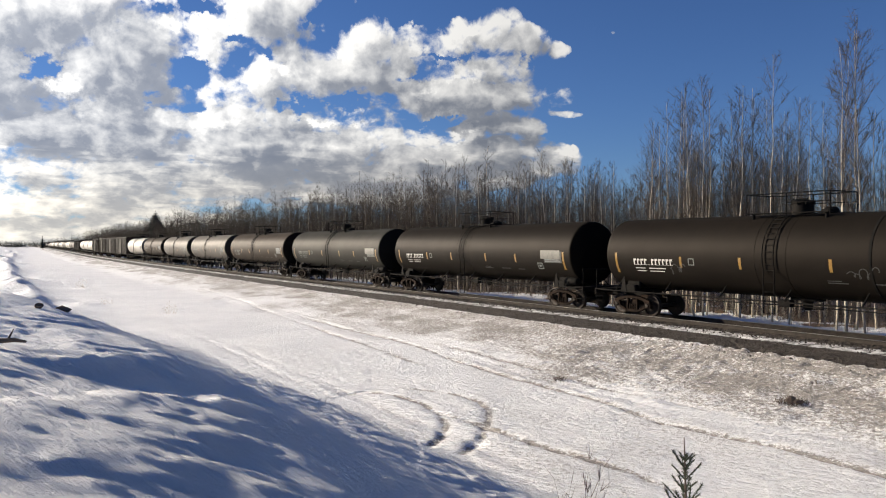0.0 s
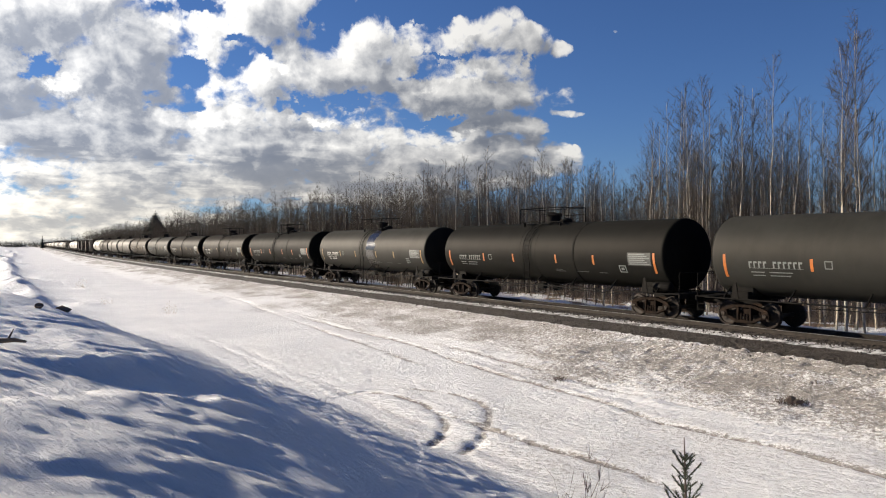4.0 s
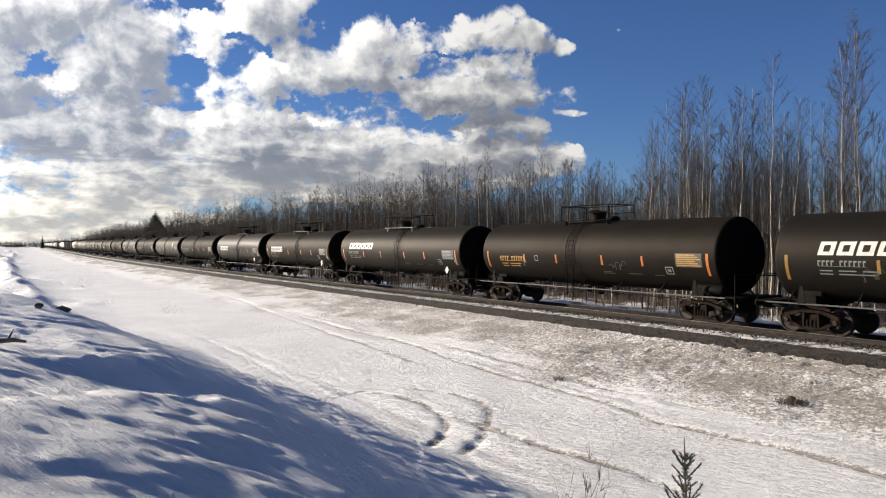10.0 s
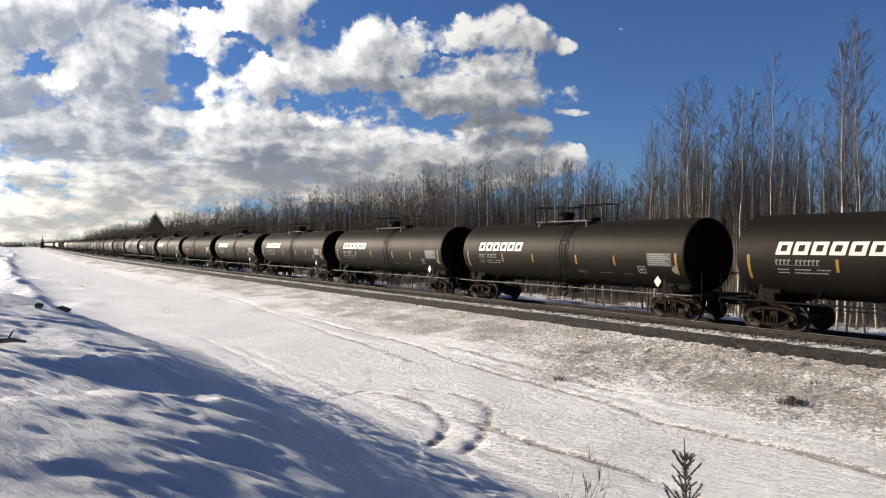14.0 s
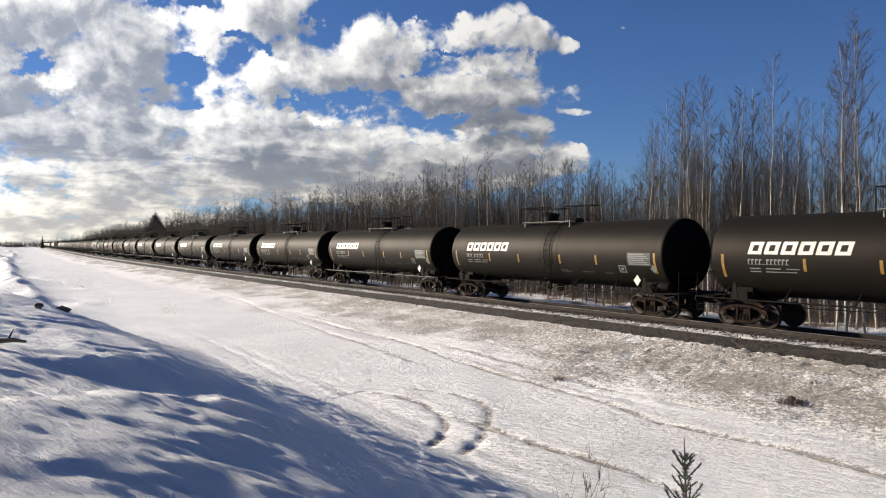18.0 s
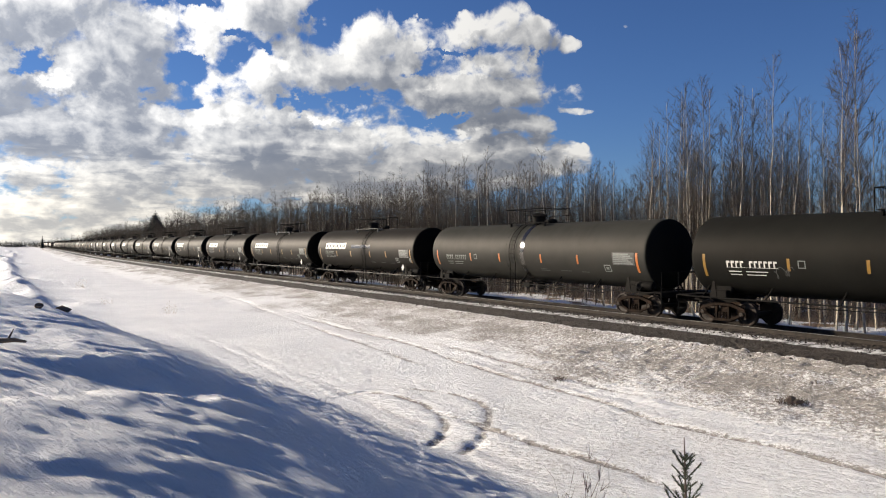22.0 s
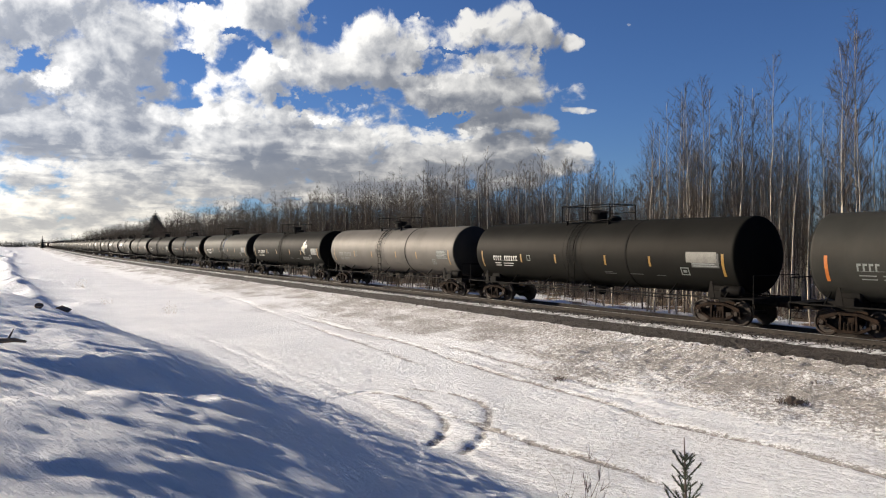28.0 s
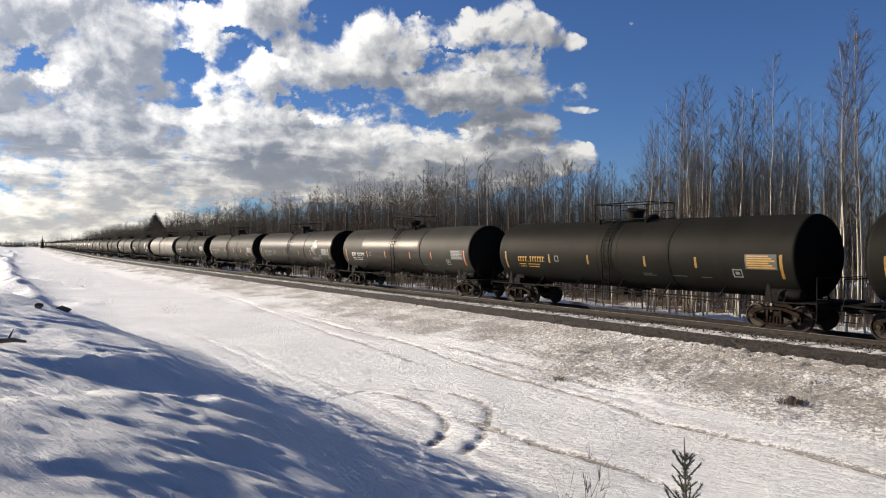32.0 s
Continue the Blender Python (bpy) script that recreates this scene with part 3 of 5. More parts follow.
    field = np.clip((w - 3.4) / 1.5, 0, 1) * np.clip((17.5 - w) / 1.5, 0, 1)
    z = z + field * (0.045 * fbm(x / 2.6, y / 2.6, 61, 4) + 0.022 * close * fbm(x / 0.24, y / 0.24, 65, 3, 0.6))
    grit = np.clip((w - 2.4) / 1.0, 0, 1) * np.clip((10.0 - w + 2.2 * vnoise(s / 6, w / 2, 71)) / 4.0, 0, 1)
    z = z + grit * (0.03 + 0.055 * close) * fbm(x / 0.30, y / 0.30, 75, 4, 0.66)
    for at_s, at_w, wide, deep, dirt in RUTS:
        off = w - np.interp(s, at_s, at_w) - 0.12 * vnoise(s / 2.5, w * 0, 81)
        keep = np.clip((s - at_s[0]) / 2 + 0.5, 0, 1) * np.clip((at_s[-1] - s) / 4 + 0.5, 0, 1) * np.clip(0.8 + 1.2 * vnoise(s / 5, w * 0 + at_w[0], 83), 0.35, 1) * np.clip(1 + 1.4 * vnoise(s / 0.35, w / 0.3, 85), 0.2, 1.6)
        z = z - keep * deep * np.exp(-((off / wide) ** 2)) + keep * deep * 0.12 * np.exp(-(((np.abs(off) - 2.0 * wide) / wide) ** 2))
    for arc in (ARC_OUTER, ARC_INNER):
        d = polyline_distance(x + 0.1 * vnoise(x * 2, y * 2, 91), y, arc)
        z = z - 0.042 * np.exp(-((d / 0.10) ** 2)) + 0.008 * np.exp(-(((d - 0.30) / 0.12) ** 2))
    back = np.clip((-4.0 - w) / 3, 0, 1)
    z = z + back * (0.25 * fbm(x / 4, y / 4, 95, 4) + 0.16 * fbm(x / 1.1, y / 1.1, 97, 3))
    return x, y, z


def spaced(*runs):
    out = []
    for a, b, step in runs:
        out.append(np.arange(a, b, step))
    return np.concatenate(out)


def build_ground():
    w = np.concatenate([[-3500, -1800, -900, -450, -220, -120, -70, -45, -32], spaced((-24, -13, 1.2), (-13, -4, 0.3), (-4, 2.3, 0.25), (2.3, 10, 0.09), (10, 13, 0.11), (13, 17, 0.075), (17, 25.2, 0.06), (25.2, 29, 0.2), (29, 40, 1.0)), [45, 60, 90, 150, 260, 500, 1000, 2000, 3800]])
    s = np.concatenate([[-3500, -1500, -600, -250, -120, -60, -40, -25, -15, -8, -4, -2], spaced((-1, 1, 0.5), (1, 9, 0.07), (9, 13, 0.10), (13, 21.5, 0.075), (21.5, 34, 0.2), (34, 60, 0.45), (60, 130, 1.2), (130, 300, 4), (300, 600, 12)), np.geomspace(600, 4200, 24)])
    sg, wg = np.meshgrid(s, w, indexing="ij")
    x, y, z = ground_height(sg, wg)
    n, m = sg.shape
    idx = np.arange(n * m).reshape(n, m)
    quads = np.stack([idx[:-1, :-1], idx[1:, :-1], idx[1:, 1:], idx[:-1, 1:]], -1).reshape(-1, 4)
    me = np_mesh("ground", np.stack([x, y, z], -1).reshape(-1, 3), quads, SNOW)
    grit = (0.66 + 0.45 * fbm(sg / 1.3, wg / 0.8, 74, 3)) * np.clip((wg - 3.1) / 0.5, 0, 1) * np.clip((10.0 - wg + 4.0 * fbm(sg / 5, wg / 1.6, 71, 3)) / 5.0, 0, 1) + (0.16 + 0.14 * np.clip((20 - sg) / 8, 0, 1) + 0.22 * fbm(sg / 4, wg / 1.2, 73, 3)) * (wg > 3) * (wg < 17.5) * np.clip(1.25 - sg / 60, 0.2, 1)
    grit = np.maximum(grit, 0.35 * np.clip((wg - 1.2) / 0.2, 0, 1) * (wg < 3.3))
    grit = np.maximum(grit, 0.2 * np.clip((-2.0 - wg) / 1.0, 0, 1))
    for at_s, at_w, wide, deep, dirt in RUTS:
        off = wg - np.interp(sg, at_s, at_w) - 0.12 * vnoise(sg / 2.5, wg * 0, 81)
        keep = np.clip((sg - at_s[0]) / 2 + 0.5, 0, 1) * np.clip((at_s[-1] - sg) / 4 + 0.5, 0, 1) * np.clip(0.95 + 1.0 * vnoise(sg / 5, wg * 0 + at_w[0], 83), 0.4, 1) * np.clip(1.0 + 1.0 * vnoise(sg / 0.5, wg / 0.3, 87), 0.5, 1)
        grit = np.maximum(grit, 1.15 * dirt * keep * np.exp(-((off / (1.15 * wide)) ** 2)) * np.clip(1.3 - sg / 60, 0.3, 1))
    for arc in (ARC_OUTER, ARC_INNER):
        d = polyline_distance(x, y, arc)
        grit = np.maximum(grit, 1.0 * np.exp(-((d / 0.12) ** 2)) * np.clip(0.85 + 1.2 * vnoise(x / 0.4, y / 0.4, 89), 0, 1))
    gravel = np.clip((wg - 2.25 - 0.25 * vnoise(sg / 2.5, wg, 77)) / 0.25, 0, 1) * np.clip((3.5 - wg + 0.12 * vnoise(sg / 1.5, wg, 78)) / 0.25, 0, 1) * 1.2
    gravel = np.maximum(gravel, 1.0 * (np.abs(wg) < 1.5))
    gravel = np.maximum(gravel, 0.45 * (np.abs(wg) < 2.6))
    litter = np.clip((-8.0 - wg + 5.0 * fbm(sg / 2.4, wg / 1.1, 79, 3)) / 4, 0, 1) * np.clip(0.55 + 1.3 * fbm(sg / 1.6, wg / 1.0, 80, 3) + np.clip((-11.5 - wg) / 3, 0, 0.55), 0.0, 1)
    for name, v in (("grit", grit), ("gravel", gravel), ("litter", litter)):
        me.attributes.new(name, "FLOAT", "POINT").data.foreach_set("value", np.clip(v, 0, 1).astype(np.float32).ravel())
    return tagged(new("ground", me), "snow-covered ground with ploughed bank, tyre ruts and gritty slope", "snow", kind="structure")


GROUND = build_ground()


def height_at(x, y):
    """Height of the ground near the straight part of the track."""
    ca, sa = math.cos(TRACK_A), math.sin(TRACK_A)
    w, s = TRACK_D - (x * ca + y * sa), -x * sa + y * ca
    return float(ground_height(np.array([s]), np.array([w]))[2][0])


# ---- track: rails, ties and ballast ----
def build_track():
    stations = list(np.concatenate([np.arange(-40, 60, 4.0), np.arange(60, 300, 8.0), np.arange(300, 1800, 60.0)]))
    for side in (-1, 1):
        web, head = Shape(), Shape()
        for shape, prof in ((web, [(-0.07, -0.185), (0.07, -0.185), (0.07, -0.172), (0.012, -0.15), (0.012, -0.045), (0.036, -0.035), (0.036, -0.012), (-0.036, -0.012), (-0.036, -0.035), (-0.012, -0.045), (-0.012, -0.15), (-0.07, -0.172)]),
                            (head, [(-0.034, -0.012), (0.034, -0.012), (0.034, -0.004), (0.022, 0.0), (-0.022, 0.0), (-0.034, -0.004)])):
            vs, fs, n = [], [], len(prof)
            for st in stations:
                for a, b in prof:
                    x, y, _ = track(st, side * 0.753 + a)
                    vs.append((x, y, b))
            for i in range(len(stations) - 1):
                for j in range(n):
                    j2 = (j + 1) % n
                    fs.append((i * n + j, i * n + j2, (i + 1) * n + j2, (i + 1) * n + j))
            shape.add(vs, fs)
        rail = part("rail", web, RAIL)
        tagged(rail, "rusty steel rail spiked to dark timber ties", "rail", "rails of the track")
        part("railhead", head, RAIL_TOP, rail, "bright worn running surface")
    tie = Shape().box((0, 0, 0), (0.23, 2.6, 0.17), 0.015).mesh("tie", TIE)
    plate = Shape().box((0, 0, 0), (0.19, 0.36, 0.014), 0.004).mesh("tie_plate", RUST)
    bed = Shape()
    st, count = -8.0, 0
    far = Shape()
    while st < 420:
        x, y, a = track(st)
        lean = random.uniform(-1.5, 1.5)
        m = pose(x + random.uniform(-0.04, 0.04), y, -0.27 + random.uniform(-0.008, 0.008), 0, 0, 90 + math.degrees(a) + lean)
        if count < 220:
            ob = part("tie", tie, None, None, at=m)
            tagged(ob, "dark creosoted timber railway tie half buried in ballast", "railway tie", "ties of the track")
            for sd in (-1, 1):
                part("tie_plate", plate, None, ob, at=pose(0, sd * 0.753, 0.089))
        else:
            far.box(m.translation, (0.23, 2.6, 0.17), 0, m.to_3x3())
        st += 0.54
        count += 1
    tagged(part("tie_row", far, TIE), "dark timber ties receding along the track", "railway ties", kind="stuff")
    # loose stones between and beside the ties
    rng = np.random.RandomState(5)
    base = np.array([(0, 0, 1), (1, 0, 0), (0, 1, 0), (-1, 0, 0), (0, -1, 0), (0, 0, -1)], float)
    tri = np.array([(0, 1, 2), (0, 2, 3), (0, 3, 4), (0, 4, 1), (5, 2, 1), (5, 3, 2), (5, 4, 3), (5, 1, 4)])
    n = 15000
    sv = 4 + 95 * rng.rand(n) ** 1.7
    wv = np.where(rng.rand(n) < 0.86, rng.uniform(-1.7, 1.9, n), rng.normal(3.0, 0.45, n))
    x, y, z = ground_height(sv, wv)
    size = rng.uniform(0.018, 0.045, (n, 1, 1)) * rng.uniform(0.6, 1.4, (n, 1, 3))
    q = rng.rand(n) * 6.28
    pts = base[None] * (1 + 0.5 * (rng.rand(n, 6, 1) - 0.5)) * size
    rot = np.stack([pts[..., 0] * np.cos(q)[:, None] - pts[..., 1] * np.sin(q)[:, None], pts[..., 0] * np.sin(q)[:, None] + pts[..., 1] * np.cos(q)[:, None], pts[..., 2]], -1)
    lift = np.where(np.abs(wv) < 1.35, 0.03, 0.008)
    rot += np.stack([x, y, z + lift], -1)[:, None, :]
    me = np_mesh("ballast", rot.reshape(-1, 3), (tri[None] + 6 * np.arange(n)[:, None, None]).reshape(-1, 3), BALLAST, False)
    tagged(new("ballast", me), "grey-brown crushed stone ballast among snow", "ballast", kind="stuff")


build_track()


# ---- the train ----
RAD, MID = 1.52, 2.68  # tank radius and height of its axis above the rail
MESHES = {}


def beam(shape, p0, p1, wide, deep, bevel=0.012):
    a, b = Vector(p0), Vector(p1)
    way = b - a
    turn = way.to_track_quat("X", "Z").to_matrix()
    return shape.box((a + b) / 2, (way.length, wide, deep), bevel, turn)


def decal(shape, x0, x1, b0, b1, skew=0.0, side=1, n=4, lift=0.004, rad=RAD):
    """A painted patch on the tank's side, from b0 to b1 metres of arc above its widest line."""
    vs, fs = [], []
    for i in range(n + 1):
        b = b0 + (b1 - b0) * i / n
        q = b / rad
        dx = skew * (b - b0)
        for x in (x0, x1):
            vs.append((x + dx, side * (rad + lift) * math.cos(q), MID + (rad + lift) * math.sin(q)))
    for i in range(n):
        k = 2 * i
        fs.append((k, k + 1, k + 3, k + 2))
    return shape.add(vs, fs)


def cached(key, make, material, smooth=35):
    if key not in MESHES:
        MESHES[key] = make().mesh(key[0], material, smooth)
    return MESHES[key]


def tank_shell(length, sides=48):
    h = length / 2
    # dished heads: a shallow crown that turns into the shell by a tight knuckle
    crown, knuckle = 2.7, 0.20
    reach = math.acos((RAD - knuckle) / (crown - knuckle))
    dish = []
    for i in range(6):
        q = i / 5 * reach
        dish.append((knuckle * math.sin(q), RAD - knuckle + knuckle * math.cos(q)))
    rise = crown - math.sqrt((crown - knuckle) ** 2 - (RAD - knuckle) ** 2)
    for i in range(1, 8):
        r = dish[5][1] * (1 - i / 7) + 0.015 * i / 7
        dish.append((rise - crown + math.sqrt(crown ** 2 - r ** 2), r))
    prof = [(-h + 0.64 - a, r) for a, r in dish[::-1]]
    n = 8
    prof += [(-h + 0.66, RAD)] + [(-h + 0.64 + (length - 1.28) * i / n, RAD) for i in range(1, n)] + [(h - 0.66, RAD)]
    prof += [(h - 0.64 + a, r) for a, r in dish]
    return Shape().lathe(prof, "x", (0, 0, MID), sides)


def ring(x, wide, proud=0.012):
    return Shape().lathe([(x - wide / 2, RAD - 0.01), (x - wide / 2, RAD + proud), (x + wide / 2, RAD + proud), (x + wide / 2, RAD - 0.01)], "x", (0, 0, MID), 48)


def wheelset_shape(sides=20):
    sh = Shape()
    for sd in (-1, 1):
        c = sd * 0.753
        prof = [(c - sd * 0.085, 0.12), (c - sd * 0.07, 0.40), (c - sd * 0.07, 0.478), (c - sd * 0.045, 0.482), (c - sd * 0.03, 0.458), (c + sd * 0.06, 0.452), (c + sd * 0.065, 0.40), (c + sd * 0.02, 0.37), (c + sd * 0.0, 0.20), (c + sd * 0.06, 0.13), (c + sd * 0.10, 0.11)]
        sh.lathe(prof, "y", (0, 0, 0), sides)
        sh.lathe([(sd * 0.86, 0.095), (sd * 0.93, 0.10), (sd * 1.09, 0.10), (sd * 1.12, 0.085), (sd * 1.125, 0.04)], "y", (0, 0, 0), 10)
        for i in range(3):
            q = 2.094 * i
            sh.box((0.055 * math.cos(q), sd * 1.125, 0.055 * math.sin(q)), (0.03, 0.03, 0.03), 0.005)
    sh.tube([(0, -0.95, 0), (0, 0.95, 0)], 0.08, 12)
    return sh


def side_frame_shape():
    sh = Shape()
    y = 0.0
    for a, b in (((-0.98, 0.60), (-0.34, 0.80)), ((-0.36, 0.80), (0.36, 0.80)), ((0.34, 0.80), (0.98, 0.60))):
        beam(sh, (a[0], y, a[1]), (b[0], y, b[1]), 0.14, 0.13)
    for a, b in (((-0.92, 0.47), (-0.36, 0.21)), ((-0.38, 0.20), (0.38, 0.20)), ((0.36, 0.21), (0.92, 0.47))):
        beam(sh, (a[0], y, a[1]), (b[0], y, b[1]), 0.13, 0.11)
    for x in (-0.28, 0.28):
        beam(sh, (x, y, 0.2), (x * 0.94, y, 0.78), 0.13, 0.09)
    for x in (-0.89, 0.89):
        sh.box((x, y, 0.56), (0.30, 0.18, 0.13), 0.02)
        sh.box((x - 0.15, y, 0.45), (0.06, 0.16, 0.20), 0.01)
        sh.box((x + 0.15, y, 0.45), (0.06, 0.16, 0.20), 0.01)
    return sh


def spring_shape():
    return Shape().lathe([(0.24 + 0.032 * i, 0.062 if i % 2 else 0.048) for i in range(9)], "z", (0, 0, 0), 8)


WHEELSETS = []


def add_truck(car, x, simple=False):
    sh = lambda: Shape().box((0, 0, 0.58), (0.36, 1.9, 0.26), 0.03).box((0, 0, 0.77), (0.5, 0.5, 0.14), 0.03)
    truck = part("truck", cached(("bolster",), sh, IRON), None, car, "rust-brown cast steel truck", pose(x, 0, 0))
    for sd in (-1, 1):
        part("side_frame", cached(("side_frame",), side_frame_shape, IRON), None, truck, "", pose(0, sd * 1.0, 0))
        if not simple:
            for dx in (-0.14, 0.0, 0.14):
                part("spring", cached(("spring",), spring_shape, IRON), None, truck, "", pose(dx, sd * 1.0, 0))
    for ax in (-0.89, 0.89):
        ob = part("wheelset", cached(("wheelset", simple), lambda: wheelset_shape(12 if simple else 20), WHEEL), None, truck, "", pose(ax, 0, 0.457))
        WHEELSETS.append((ob, ax, simple))
    return truck


def ladder_shape(x, top=1.18):
    sh = Shape()
    for dx in (-0.22, 0.22):
        pts = []
        for i in range(9):
            q = 1.15 - (1.15 + 0.35) * i / 8
            pts.append((x + dx, (RAD + 0.07) * math.cos(q), MID + (RAD + 0.07) * math.sin(q)))
        pts += [(x + dx, 1.50, 1.6), (x + dx, 1.48, 1.05), (x + dx, 1.48, 0.62)]
        sh.tube(pts, 0.022, 6)
    for i in range(11):
        q = 1.12 - 0.145 * i
        if q > -0.35:
            y, z = (RAD + 0.07) * math.cos(q), MID + (RAD + 0.07) * math.sin(q)
        else:
            y, z = 1.49, 1.75 - 0.3 * (i - 10)
        sh.tube([(x - 0.22, y, z), (x + 0.22, y, z)], 0.014, 5)
    for z in (1.75, 1.4, 0.95, 0.64):
        sh.tube([(x - 0.22, 1.49, z), (x + 0.22, 1.49, z)], 0.014, 5)
    return sh


def add_railing(car, key, x0, x1, y, h, step):
    """Safety railing round the platform: a top rail that runs round, posts under it, and mid rails."""
    z0 = MID + RAD - 0.02
    loop = lambda: Shape().tube([(x0, -y, z0 + h), (x1, -y, z0 + h), (x1, y, z0 + h), (x0, y, z0 + h), (x0, -y, z0 + h)], 0.022, 6)
    rail = part("railing", cached(("railing", key), loop, BLACK), None, car)
    for x in (x0, (x0 + x1) / 2, x1):
        for yy in (-y, y):
            part("post", cached(("post", h), lambda: Shape().tube([(0, 0, z0 - 0.05), (0, 0, z0 + h)], 0.02, 6), BLACK), None, rail, "", pose(x, yy, 0))
    if step:
        for yy in (-y, y):
            part("mid_rail", cached(("mid_rail", key), lambda: Shape().tube([(x0, 0, z0 + h * 0.55), ((x0 + x1) / 2, 0, z0 + h * 0.55)], 0.018, 6), BLACK), None, rail, "", pose(0, yy, 0))


def platform_shape(x0, x1, y):
    sh = Shape()
    z = MID + RAD + 0.03
    for yy in (-y, -y + 0.24, y - 0.24, y):
        sh.box(((x0 + x1) / 2, yy, z), (x1 - x0, 0.09, 0.035), 0.006)
    n = int((x1 - x0) / 0.16)
    for i in range(n + 1):
        x = x0 + (x1 - x0) * i / n
        for sd in (-1, 1):
            sh.box((x, sd * (y - 0.12), z), (0.04, 0.26, 0.03), 0.004)
    for x in (x0 + 0.15, x1 - 0.15):
        for sd in (-1, 1):
            sh.box((x, sd * (y - 0.1), z - 0.16), (0.06, 0.12, 0.34), 0.006)
    return sh


def logo_shape(x):
    """Six slanted hollow blocks in a row."""
    sh = Shape()
    step = 0.655
    for i in range(6):
        a = x - step * i
        b = a - step * 0.84
        lo, hi, t, sk = 0.06, 0.52, 0.12, -0.22
        decal(sh, a, b, lo, lo + t, sk, 1, 1)
        decal(sh, a + sk * (hi - t - lo), b + sk * (hi - t - lo), hi - t, hi, sk, 1, 1)
        decal(sh, a + sk * t, a - 0.16 + sk * t, lo + t, hi - t, sk, 1, 2)
        decal(sh, b + 0.16 + sk * t, b + sk * t, lo + t, hi - t, sk, 1, 2)
    return sh


def bars_shape(rows):
    """Painted bars: rows of x0, x1, b0, b1."""
    sh = Shape()
    for x0, x1, b0, b1 in rows:
        decal(sh, x0, x1, b0, b1, 0, 1, 2)
    return sh


def number_rows(x, size, z):
    """Two bars for reporting mark and number."""
    out = [(x, x - 8.7 * size, z - 0.012, z)]
    for i in range(11):
        if i != 4:
            a = x - 0.8 * size * i
            out += [(a, a - 0.24 * size, z, z + size), (a - 0.24 * size, a - 0.58 * size, z + 0.7 * size, z + size)]
    return out


def on_tank(x, b, lift=0.004, rad=RAD):
    q = b / rad
    return (x, (rad + lift) * math.cos(q), MID + (rad + lift) * math.sin(q))


def blob_patch(outline, lift):
    """A painted patch with a closed outline, as a fan in three rings that follow the curve of the tank."""
    sh = Shape()
    n = len(outline)
    vs = [on_tank(0, 0.1, lift)]
    for f in (0.35, 0.7, 1.0):
        vs += [on_tank(a * f, 0.1 + b * f, lift) for a, b in outline]
    fs = [(0, 1 + i, 1 + (i + 1) % n) for i in range(n)]
    for r in range(2):
        fs += [(1 + r * n + i, 1 + (r + 1) * n + i, 1 + (r + 1) * n + (i + 1) % n, 1 + r * n + (i + 1) % n) for i in range(n)]
    return sh.add(vs, fs)


def blotch_shape():
    rng = random.Random(3)
    pts = []
    for i in range(14):
        q = i * 6.283 / 14
        r = rng.uniform(0.22, 0.5)
        pts.append((r * math.cos(q), 0.25 + 1.15 * r * math.sin(q)))
    return blob_patch(pts, 0.004)


def spill_shape(wide):
    """A run of dried product from the hatch down the side, with a ragged edge."""
    rng = random.Random(7)
    sh = Shape()
    n = 26
    vs = []
    for i in range(n + 1):
        b = 2.3 - 3.9 * i / n
        a = wide / 2 * (1 + rng.uniform(-0.12, 0.12))
        c = wide / 2 * (1 + rng.uniform(-0.25, 0.25)) * (1.25 if wide > 1 and 0.0 < b < 0.5 else 1)
        vs += [on_tank(a, b, 0.005), on_tank(a - (a + c) * 0.5, b, 0.009), on_tank(-c, b, 0.005)]
    fs = []
    for i in range(n):
        fs += [(3 * i, 3 * i + 1, 3 * i + 4, 3 * i + 3), (3 * i + 1, 3 * i + 2, 3 * i + 5, 3 * i + 4)]
    return sh.add(vs, fs)


def scrawl_shape(seed):
    """A loose looping line with no letters in it."""
    rng = random.Random(40 + seed)
    sh = Shape()
    x, b = 0.7, -0.55
    for stroke in range(5):
        q = rng.uniform(0, 6.28)
        for k in range(6):
            nx, nb = x - 0.03 + 0.07 * math.cos(q), b + 0.10 * math.sin(q)
            nb = max(-0.9, min(-0.2, nb))
            dx, db = nx - x, nb - b
            ln = math.hypot(dx, db) + 1e-6
            ox, ob_ = -db / ln * 0.011, dx / ln * 0.011
            sh.add([on_tank(x + ox, b + ob_), on_tank(nx + ox, nb + ob_), on_tank(nx - ox, nb - ob_), on_tank(x - ox, b - ob_)], [(0, 1, 2, 3)])
            x, b = nx, nb
            q += rng.uniform(0.5, 1.3)
    return sh


